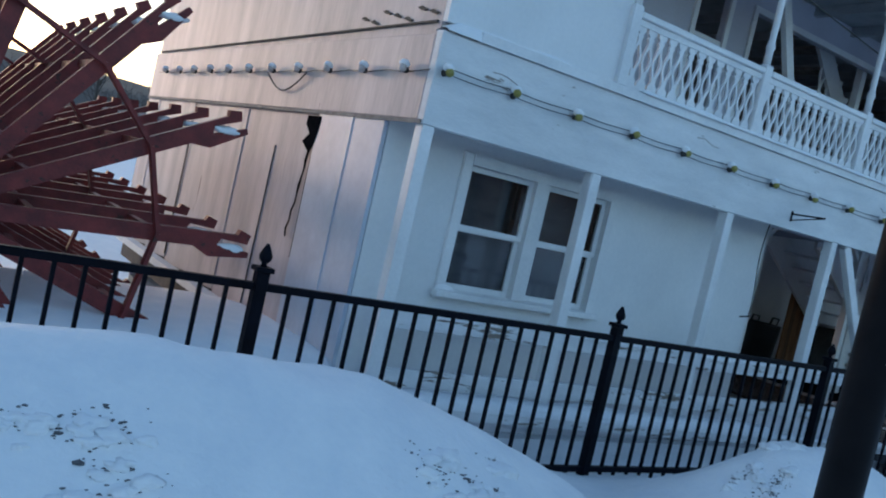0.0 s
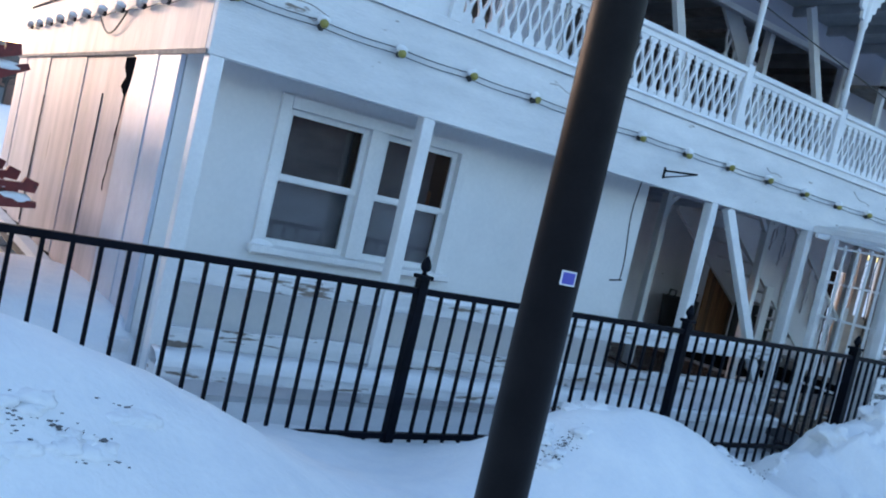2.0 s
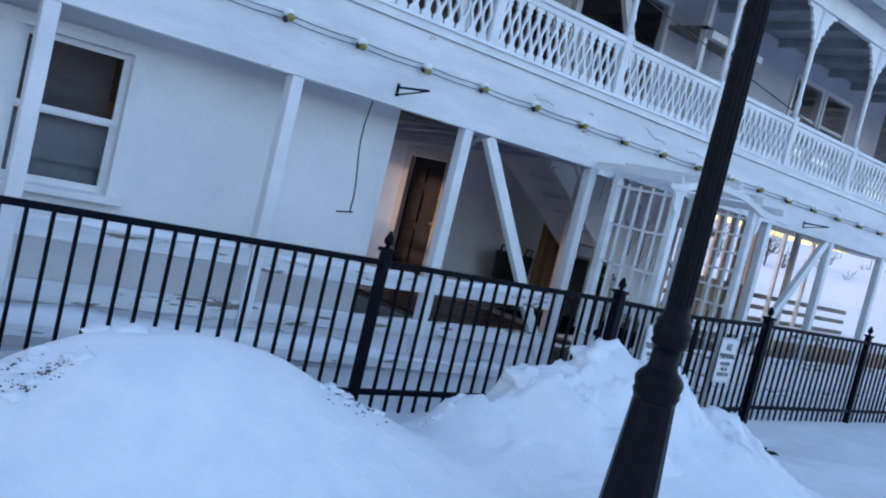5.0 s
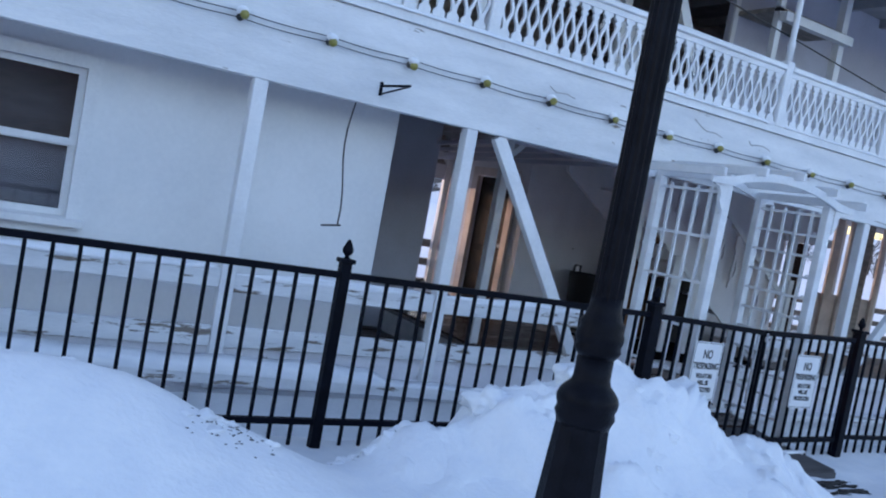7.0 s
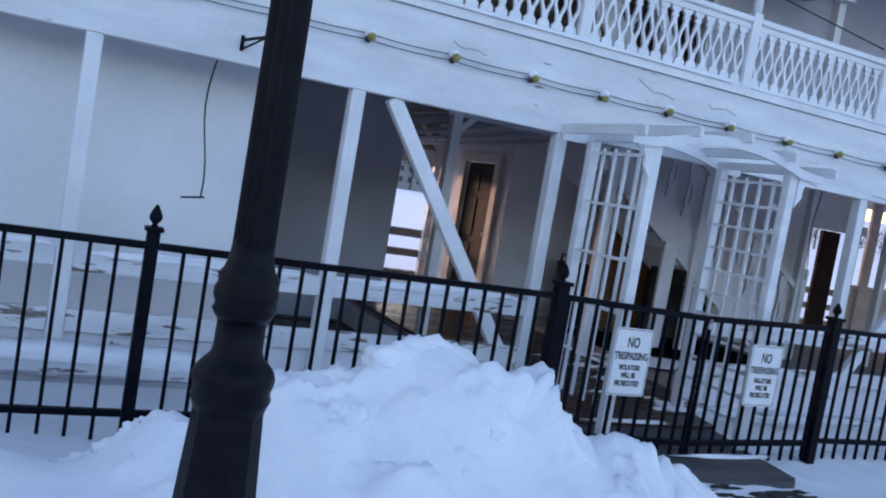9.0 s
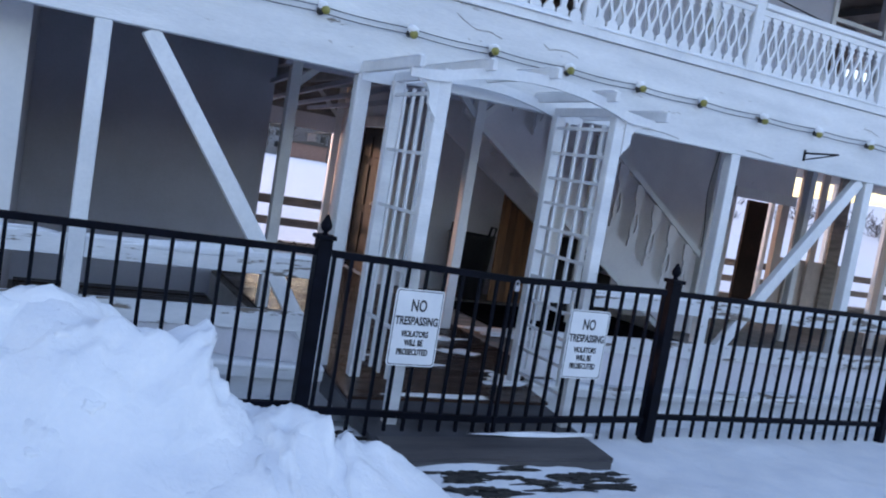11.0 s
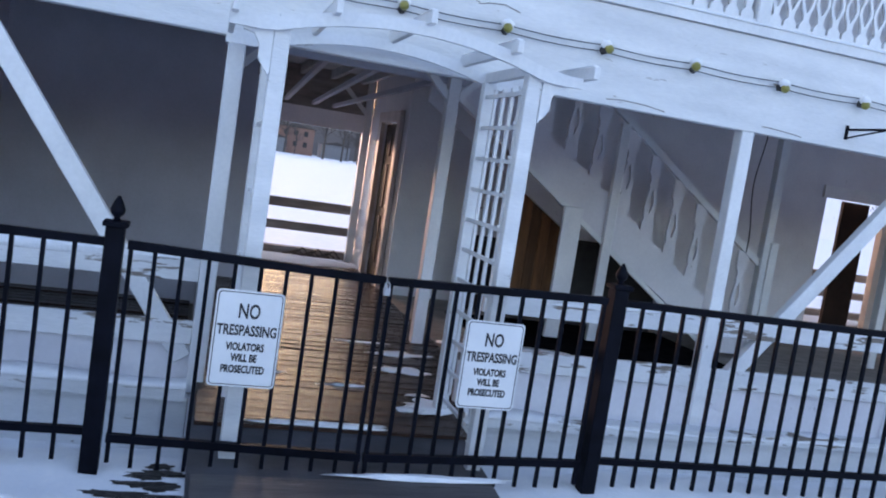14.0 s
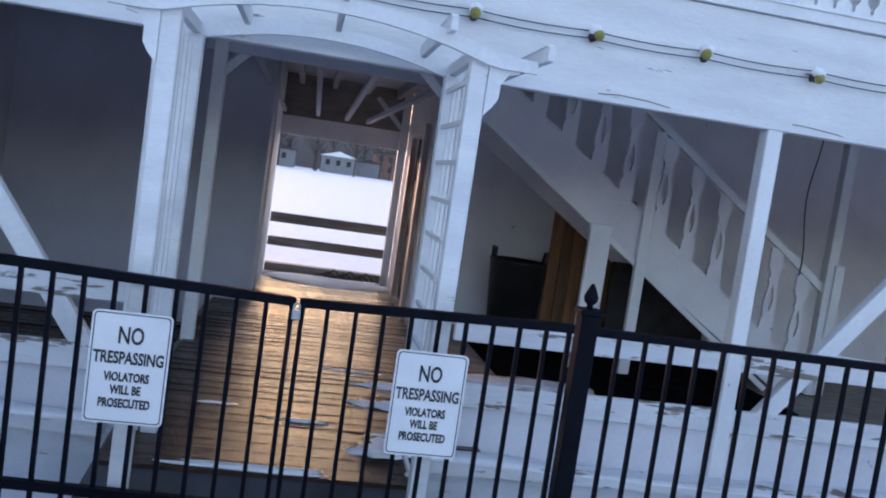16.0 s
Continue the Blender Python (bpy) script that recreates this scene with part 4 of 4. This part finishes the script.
def trash_tub():
    t = thing("tub", (12.72, 8.7, DECK), "black plastic tub with two loop handles", "tub")
    part("body", lathe([(0.0, 0), (0.24, 0), (0.30, 0.78), (0.31, 0.80), (0.28, 0.8), (0.22, 0.05), (0.0, 0.05)], (12.72, 8.7, DECK), segs=20), PLASTIC, t, smooth=True)
    for s in (-1, 1):
        part("handle", tube([(12.72 + s * 0.27, 8.62, 0.93), (12.72 + s * 0.28, 8.6, 1.06), (12.72 + s * 0.28, 8.72, 1.06), (12.72 + s * 0.27, 8.75, 0.93)], 0.018), PLASTIC, t)


trash_tub()
solid("door_2", box(17.93, 18.36, 9.36, 9.41, 0.16, 2.03), DOOR, "dark brown door leaf standing open", "door", kind="structure")

# ramp into the passage
def ramp():
    solid("ramp", prism([(3.5, 0.012), (4.3, 0.1), (4.85, 0.145), (4.85, 0.0), (3.5, -0.03)], "x", 9.64, 11.2), MAT, "grey rubber covered ramp with snow patches", "ramp", kind="structure")
    solid("ramp_board", prism([(3.44, 0.036), (3.74, 0.058), (3.74, 0.034), (3.44, 0.012)], "x", 9.66, 11.18), WETWOOD, "wet grey plank with flowing grain across the ramp foot", "board")
    solid("ramp_edge_board", prism([(3.4, 0.028), (3.435, 0.032), (3.435, -0.03), (3.4, -0.03)], "x", 9.66, 11.14), WETWOOD, "grey wooden board at the foot of the ramp", "board")
    w = thing("ramp_planks", (10.4, 4.3, 0.1), "wet brown planks laid up to the passage", "planks")
    for k in range(5):
        y = 4.3 + 0.12 * k
        z = 0.103 + 0.01 * k
        part("plank", prism([(y + 0.003, z), (y + 0.117, z + 0.009), (y + 0.117, z + 0.03), (y + 0.003, z + 0.021)], "x", 9.66, 11.22), PLANK, w)
    random.seed(21)
    for k, (x, y, z, a, b) in enumerate(((10.45, 4.35, 0.128, 0.4, 0.035), (11.05, 4.75, 0.16, 0.17, 0.16), (10.8, 3.8, 0.062, 0.42, 0.035), (11.1, 5.6, 0.151, 0.16, 0.1), (11.2, 6.1, 0.151, 0.2, 0.07), (10.6, 5.1, 0.151, 0.14, 0.02), (10.9, 6.4, 0.151, 0.2, 0.03), (10.1, 5.3, 0.151, 0.1, 0.02), (12.3, 6.6, 0.151, 0.5, 0.25))):
        solid("snow_patch", blob((x, y, z), (a, b, 0.012), k * 2.3, rough=0.9), SNOW, "thin trodden snow patch on the boards", "snow", "snow patches", smooth=True)
    for k in range(34):
        x, y = (random.uniform(9.8, 11.15), random.uniform(3.0, 3.36)) if k < 26 else (random.uniform(9.3, 9.62), random.uniform(3.45, 3.95))
        solid("wet_patch", blob((x, y, ground_z(x, y) + 0.001), (random.uniform(0.05, 0.15), random.uniform(0.015, 0.04), 0.01), k * 1.9, rough=1.2), DIRT, "dark wet patch of bare ground in the snow", "wet ground", "bare patches")


ramp()

# ---- garden arbor ----
AX0, AX1, AY0, AY1 = 9.83, 11.14, 3.98, 4.70


def arbor():
    a = thing("arbor", ((AX0 + AX1) / 2, 4.35, 0.05), "white wooden garden arbor with lattice sides and curved top", "arbor")
    for x in (AX0, AX1):
        for y in (AY0, AY1):
            part("post", box(x - 0.041, x + 0.041, y - 0.036, y + 0.036, 0.02, 2.2, bevel=0.005), PEEL, a)
        for j in range(1, 5):
            y = AY0 + (AY1 - AY0) * j / 5
            part("slat", box(x - 0.009, x + 0.009, y - 0.012, y + 0.012, 0.3, 2.15), WHITE, a)
        for z in ((0.62, 0.99, 1.36, 1.73, 2.1) if x == AX0 else [0.25 + 0.185 * k for k in range(11)]):
            part("lattice_bar", box(x - 0.03, x - 0.012, AY0 + 0.037, AY1 - 0.037, z, z + 0.022), WHITE, a)
            part("lattice_stub", box(x - 0.055, x + 0.045, AY0 + 0.042, AY0 + 0.056, z + 0.024, z + 0.04), WHITE, a)
        part("top_plate", box(x - 0.02, x + 0.02, AY0 - 0.04, AY1 + 0.04, 2.203, 2.26), WHITE, a)
    cx, half = (AX0 + AX1) / 2, (AX1 - AX0) / 2

    def arch(u):
        return 2.185 + 0.1 * (1 - u * u)
    us = [-1.38 + 2.76 * i / 24 for i in range(25)]
    for y in (AY0 - 0.075, AY1 + 0.05):
        outline = [(cx + u * half, max(arch(u), 2.17) + (0.066 if abs(u) < 1.2 else 0.055)) for u in us] + [(cx + u * half, max(arch(u), 2.17)) for u in us[::-1]]
        part("arch", prism(outline, "y", y, y + 0.028), WHITE, a)
    for u in (-1.35, -0.64, 0.06, 0.76, 1.42):
        x = cx + u * half
        z = max(arch(u), 2.17) + 0.05
        t = part("cross_slat", box(x - 0.016, x + 0.016, AY0 - 0.17, AY1 + 0.12, z, z + 0.065, bevel=0.004), WHITE, a)
        part("snow_cap", box(x - 0.017, x + 0.017, AY0 - 0.14, AY1 + 0.1, z + 0.066, z + 0.075, bevel=0.003), SNOW, t)
    for x, s in ((AX0, -1), (AX1, 1)):
        out = [(x + s * 0.041, 2.2), (x + s * 0.19, 2.2), (x + s * 0.18, 2.16), (x + s * 0.13, 2.15), (x + s * 0.1, 2.1), (x + s * 0.1, 2.04), (x + s * 0.075, 2.0), (x + s * 0.041, 1.96)]
        part("bracket", prism(out, "y", AY0 - 0.045, AY0 - 0.015), WHITE, a)


arbor()

# ---- fence ----
FY = 3.86
FENCE_POSTS = [-5.9, -3.4, -0.89, 1.62, 4.13, 6.65, 9.2, 11.78, 14.3, 16.8, 19.3]


def fence_z(x):
    return 0.045 - 0.006 * (x - 3)


def fence_post(x):
    z = fence_z(x)
    p = thing("fence_post", (x, FY, z), "black square metal fence post with a pointed finial", "fence post", "fence posts")
    w = 0.032 if x not in (9.2, 11.78) else 0.042
    part("shaft", box(x - w, x + w, FY - w, FY + w, -0.1, 1.16 + z, bevel=0.004), BLACK, p)
    part("cap", box(x - w - 0.014, x + w + 0.014, FY - w - 0.014, FY + w + 0.014, 1.16 + z, 1.185 + z, bevel=0.004), BLACK, p)
    part("finial", lathe([(0.02, 0), (0.012, 0.015), (0.03, 0.035), (0.034, 0.055), (0.022, 0.085), (0.006, 0.115)], (x, FY, 1.185 + z), segs=12), BLACK, p, smooth=True)


PICKET = finish(box(-0.0095, 0.0095, -0.0095, 0.0095, 0, 1.05), BLACK, "picket")


def fence_panel(x0, x1):
    za, zb = fence_z(x0), fence_z(x1)
    f = thing("picket_fence", ((x0 + x1) / 2, FY, (za + zb) / 2), "black metal picket fence panel standing in snow", "fence", "fence panels")
    part("top_rail", beam((x0, FY, 1.085 + za), (x1, FY, 1.085 + zb), 0.038, 0.038), BLACK, f)
    part("bottom_rail", beam((x0, FY, 0.19 + za), (x1, FY, 0.19 + zb), 0.034, 0.036), BLACK, f)
    n = 18
    for i in range(n):
        x = x0 + (i + 1) * (x1 - x0) / (n + 1)
        piece("picket", PICKET, f, (x, FY, 0.045 + za + (zb - za) * (i + 1) / (n + 1)))


for x in FENCE_POSTS:
    fence_post(x)
for a, b in zip(FENCE_POSTS, FENCE_POSTS[1:]):
    if a != 9.2:
        fence_panel(a + 0.035, b - 0.035)


def text_mesh(body, size, at, bm):
    cu = bpy.data.curves.new("lettering", "FONT")
    cu.body, cu.size, cu.align_x, cu.extrude = body, size, "CENTER", 0.0008
    cu.resolution_u, cu.offset = 3, 0.002
    ob = new("lettering", cu)
    dg = bpy.context.evaluated_depsgraph_get()
    me = bpy.data.meshes.new_from_object(ob.evaluated_get(dg))
    me.transform(Matrix.Translation(at) @ Euler((radians(90), 0, 0)).to_matrix().to_4x4() @ Matrix.Diagonal((0.66, 1.0, 1, 1)))
    bm.from_mesh(me)
    bpy.data.objects.remove(ob)
    bpy.data.curves.remove(cu)
    bpy.data.meshes.remove(me)


def rounded(x0, x1, z0, z1, r, n=5):
    out = []
    for cx, cz, a0 in ((x1 - r, z1 - r, 0), (x0 + r, z1 - r, 90), (x0 + r, z0 + r, 180), (x1 - r, z0 + r, 270)):
        for i in range(n + 1):
            a = radians(a0 + 90 * i / n)
            out.append((cx + r * math.cos(a), cz + r * math.sin(a)))
    return out


def warning_sign(x0, x1, z0, z1):
    y = FY - 0.03
    s = thing("warning_sign", ((x0 + x1) / 2, y, z0), "white metal no trespassing sign with black border", "sign", "signs on the gate")
    part("sheet", prism(rounded(x0, x1, z0, z1, 0.022), "y", y, y + 0.003), SIGN, s)
    bm = bmesh.new()
    a, b = rounded(x0 + 0.008, x1 - 0.008, z0 + 0.008, z1 - 0.008, 0.018), rounded(x0 + 0.0125, x1 - 0.0125, z0 + 0.0125, z1 - 0.0125, 0.015)
    va, vb = [bm.verts.new((u, y - 0.001, v)) for u, v in a], [bm.verts.new((u, y - 0.001, v)) for u, v in b]
    for i in range(len(va)):
        j = (i + 1) % len(va)
        bm.faces.new((va[i], va[j], vb[j], vb[i]))
    part("border", bm, INK, s)
    h, cx = z1 - z0, (x0 + x1) / 2
    for body, size, u in (("NO", 0.1, 0.72), ("TRESPASSING", 0.071, 0.54), ("VIOLATORS", 0.051, 0.385), ("WILL BE", 0.051, 0.27), ("PROSECUTED", 0.051, 0.15)):
        bm = bmesh.new()
        text_mesh(body, size, (cx, y - 0.0012, z0 + h * u), bm)
        part("lettering", bm, INK, s)
    for z in (z0 + 0.025, z1 - 0.03):
        part("bolt", lathe([(0.007, 0), (0.005, 0.004)], (0, 0, 0), segs=8), STEEL, s).data.transform(Matrix.Translation((cx, y - 0.001, z)) @ Euler((radians(90), 0, 0)).to_matrix().to_4x4())


def gate(x0, x1, drop0, drop1):
    g = thing("gate", ((x0 + x1) / 2, FY, 0.05), "black metal picket gate leaf, chained shut", "gate", "gate leaves")
    part("top_rail", beam((x0, FY, 1.09 - drop0), (x1, FY, 1.09 - drop1), 0.038, 0.04), BLACK, g)
    part("bottom_rail", beam((x0, FY, 0.17 - drop0), (x1, FY, 0.17 - drop1), 0.036, 0.04), BLACK, g)
    for x, d in ((x0 + 0.015, drop0), (x1 - 0.015, drop1)):
        part("stile", box(x - 0.01, x + 0.01, FY - 0.012, FY + 0.012, 0.05 - d, 1.08 - d), BLACK, g)
    n = 9
    for i in range(n):
        u = (i + 1) / (n + 1)
        piece("picket", PICKET, g, (x0 + (x1 - x0) * u, FY, 0.03 - drop0 - (drop1 - drop0) * u))
    return g


gate(9.26, 10.485, 0.0, 0.035)
gate(10.5, 11.72, 0.035, 0.01)
warning_sign(9.68, 10.0, 0.465, 0.937)
warning_sign(10.94, 11.26, 0.44, 0.908)


def padlock():
    p = thing("padlock", (10.49, FY - 0.03, 1.0), "small steel padlock hanging on the gate", "padlock")
    part("body", box(10.472, 10.508, FY - 0.045, FY - 0.025, 0.985, 1.025, bevel=0.004), STEEL, p)
    part("shackle", tube([(10.478, FY - 0.035, 1.025), (10.478, FY - 0.035, 1.045), (10.49, FY - 0.035, 1.056), (10.502, FY - 0.035, 1.045), (10.502, FY - 0.035, 1.025)], 0.004), STEEL, p)


padlock()

# ---- street poles ----
def plain_pole():
    x, y = 2.96, 1.56
    p = thing("street_pole", (x, y, 0.2), "plain dark bronze round street pole with a blue sticker", "pole")
    part("shaft", lathe([(0.077, 0.1), (0.077, 4.8)], (x, y, 0), segs=32), POLE, p, smooth=True)
    r = 0.0785
    a0 = math.atan2(-1.9, -0.62) + 0.12
    cols = [a0 + 0.3 * (i / 6 - 0.5) * 2.2 for i in range(7)]
    for name, mat, grow, text in (("sticker_border", SIGN, 1.0, "white sticker border"), ("sticker", STICKER, 0.8, "small blue sticker")):
        bm = bmesh.new()
        q = r + (0.0008 if grow < 1 else 0)
        half = 0.021 * grow
        vs = [[bm.verts.new((x + q * math.cos(a0 + (a - a0) * grow), y + q * math.sin(a0 + (a - a0) * grow), z)) for a in cols] for z in (1.558 - half, 1.558 + half)]
        for i in range(6):
            bm.faces.new((vs[0][i], vs[0][i + 1], vs[1][i + 1], vs[1][i]))
        part(name, bm, mat, p, text)


plain_pole()


def lamp_post():
    x, y = 6.63, 1.57
    p = thing("lamp_post", (x, y, 0.2), "ornate black fluted cast iron lamp post", "lamp post")
    part("base", lathe([(0.15, 0.1), (0.14, 0.3), (0.122, 0.6), (0.1, 0.94), (0.098, 0.97)], (x, y, 0), segs=12), IRON, p, smooth=False)
    part("collar", lathe([(0.096, 0.96), (0.102, 0.98), (0.11, 1.0), (0.104, 1.02), (0.111, 1.04), (0.113, 1.06), (0.105, 1.08), (0.088, 1.1), (0.073, 1.115), (0.067, 1.135), (0.066, 1.22)], (x, y, 0), segs=28), IRON, p, smooth=True)
    part("upper_collar", lathe([(0.066, 1.21), (0.078, 1.225), (0.086, 1.24), (0.079, 1.255), (0.087, 1.275), (0.087, 1.295), (0.079, 1.315), (0.083, 1.335), (0.068, 1.355), (0.06, 1.385), (0.056, 1.43)], (x, y, 0), segs=28), IRON, p, smooth=True)
    part("shaft", lathe([(0.058, 1.41), (0.047, 4.2)], (x, y, 0), segs=28, flutes=0.13), IRON, p)


lamp_post()

# ---- snow clods and dirt on the banks ----
random.seed(11)


def clods():
    spots = [(7.65, 2.75, 0.12), (7.1, 2.75, 0.13)]
    spots += [(random.gauss(7.9, 0.5), random.gauss(2.45, 0.25), random.uniform(0.02, 0.055)) for k in range(16)]
    spots += [(random.gauss(4.6, 0.25), random.gauss(2.85, 0.08), random.uniform(0.03, 0.07)) for k in range(12)]
    for k, (x, y, q) in enumerate(spots):
        z = ground_z(x, y)
        solid("snow_clod", blob((x, y, z - q * 0.42), (q * 1.25, q, q * 0.8), k * 1.7, rough=0.55, sub=4 if q > 0.1 else 3), SNOW, "broken clod of ploughed snow on the bank", "snow clod", "snow clods", smooth=True)
    groups = ((0.6, 2.32, 70, 0.08), (0.4, 2.34, 30, 0.05), (0.65, 2.19, 40, 0.08), (1.75, 2.28, 50, 0.09), (1.96, 2.24, 60, 0.07), (2.12, 2.4, 40, 0.05), (4.25, 2.6, 110, 0.09), (4.2, 2.76, 60, 0.07), (3.9, 2.31, 25, 0.06), (5.66, 2.55, 60, 0.13), (6.46, 2.8, 20, 0.08))
    for g, (cx, cy, n, sp) in enumerate(groups):
        bm = bmesh.new()
        for k in range(n):
            x, y = random.gauss(cx, sp * 0.75), random.gauss(cy, sp * 0.4)
            q = random.uniform(0.002, 0.006) * (2.0 if random.random() < 0.06 else 1)
            blob((x, y, ground_z(x, y) + q * 0.05), (q * 1.6, q, q * 0.6), k, bm, 0.8, 1)
        solid("dirt", bm, CRUMB, "scattered dark dirt crumbs on the snow bank", "dirt", kind="stuff")
        for k in range(7):
            x, y = random.gauss(cx, sp * 0.8), random.gauss(cy, sp * 0.5)
            q = random.uniform(0.015, 0.045)
            solid("snow_clod", blob((x, y, ground_z(x, y) - q * 0.25), (q * 1.4, q, q * 0.7), k + g * 7.7, rough=0.6), SNOW, "small broken crust of snow on the bank", "snow clod", "snow clods", smooth=True)


clods()

# ---- far shore ----
random.seed(5)


def far_house(x, y, w, d, h, mat, gable):
    z = 0.5
    hs = thing("house", (x, y, z), "distant lakeside house with a snowy roof", "house", "far houses")
    part("wall", box(x - w / 2, x + w / 2, y - d / 2, y + d / 2, z - 1, z + h), mat, hs)
    part("roof", prism([(x - w / 2 - 0.4, z + h), (x + w / 2 + 0.4, z + h), (x, z + h + gable)], "y", y - d / 2 - 0.4, y + d / 2 + 0.4), random.choice((SNOW, BARK, BARK)), hs)
    for k in range(int(w / 2.6)):
        for fl in range(int(h / 2.7)):
            part("window", box(x - w / 2 + 1 + 2.5 * k, x - w / 2 + 2 + 2.5 * k, y - d / 2 - 0.05, y - d / 2 - 0.001, z + 0.9 + 2.7 * fl, z + 2.2 + 2.7 * fl), DARK, hs)


def far_tree(x, y, h):
    t = thing("tree", (x, y, 0), "bare leafless tree on the far shore", "tree", "far trees")
    part("trunk", tube([(x, y, -0.5), (x + 0.1, y, h * 0.5), (x, y, h * 0.8)], h * 0.02), BARK, t)
    bm = bmesh.new()
    for k in range(26):
        a, e = random.uniform(0, math.tau), random.uniform(0.3, 1.2)
        z0 = h * random.uniform(0.3, 0.75)
        ln = h * random.uniform(0.2, 0.4)
        q = (x + ln * math.cos(a) * math.cos(e), y + ln * math.sin(a) * math.cos(e), z0 + ln * math.sin(e))
        tube([(x, y, z0), q], h * 0.006, bm, 3)
        for j in range(2):
            tube([q, (q[0] + random.uniform(-1, 1) * h * 0.1, q[1], q[2] + random.uniform(0, 1) * h * 0.12)], h * 0.004, bm, 3)
    part("crown", bm, BARK, t)


for k in range(34):
    x = -60 + 9.5 * k + random.uniform(-4, 4)
    far_house(x, 205 + random.uniform(-6, 20), random.uniform(6, 13), 8, random.choice((2.6, 3, 5.6)), random.choice((BRICK, HOUSE, HOUSE)), random.uniform(0.6, 1.6))
for k in range(150):
    far_tree(-60 + 2.3 * k + random.uniform(-3, 3), 185 + random.uniform(-4, 60), random.uniform(6, 14))


def hills():
    bm = bmesh.new()
    rows = []
    for i in range(121):
        x = -900 + 15 * i
        h = 22 + 12 * noise.noise(Vector((x * 0.006, 2, 0))) + 3 * noise.noise(Vector((x * 0.04, 5, 0)))
        rows.append([bm.verts.new(c) for c in ((x, 245, -1), (x, 290, h * 0.55), (x, 360, h), (x, 440, -1))])
    for p, q in zip(rows, rows[1:]):
        for j in range(3):
            bm.faces.new((p[j], q[j], q[j + 1], p[j + 1]))
    solid("backdrop", bm, BARK, "distant wooded hillside under dusk light", "hill", kind="structure", smooth=True)


hills()


def side_hill():
    bm = bmesh.new()
    rows = []
    for i in range(61):
        y = -60 + 5.0 * i
        h = 9 + 3 * noise.noise(Vector((y * 0.02, 4, 0))) + 0.8 * noise.noise(Vector((y * 0.2, 5, 0)))
        rows.append([bm.verts.new(c) for c in ((110, y, -1), (125, y, h * 0.4), (160, y, h), (230, y, -1))])
    for p, q in zip(rows, rows[1:]):
        for j in range(3):
            bm.faces.new((p[j], p[j + 1], q[j + 1], q[j]))
    solid("backdrop", bm, SNOW, "snowy hillside beyond the end of the lake", "hill", kind="structure", smooth=True)
    for k in range(60):
        far_tree(118 + random.uniform(0, 20), random.uniform(15, 140), random.uniform(3, 8))


side_hill()


# unseen ridge, added to keep low sky out of the window glass
def low_sky_ridge():
    bm = bmesh.new()
    rows = []
    for i in range(61):
        x = -300 + 10 * i
        h = 9 + 3 * noise.noise(Vector((x * 0.02, 9, 0))) + 2.5 * noise.noise(Vector((x * 0.15, 5, 0)))
        rows.append([bm.verts.new(c) for c in ((x, -45, -1), (x, -52, h * 0.7), (x, -60, h), (x, -90, -1))])
    for p, q in zip(rows, rows[1:]):
        for j in range(3):
            bm.faces.new((p[j], p[j + 1], q[j + 1], q[j]))
    solid("backdrop", bm, BARK, "unseen dark ridge behind the camera, added to block low sky light", "hill", kind="structure", smooth=True)


low_sky_ridge()

# ---- deck planks, last ----
for k in range(51):
    board = piece("plank", PLANK_MESHES[k % 4], deck, (10.66, 4.93 + 0.128 * k, DECK))
    board.rotation_euler = (random.uniform(-0.014, 0.014), random.uniform(-0.0012, 0.0012), 0)
for k in range(27):
    piece("plank", PLANK_MESHES[(k * 3) % 4], deck, (8.6, 5.02 + 0.154 * k, -0.153))
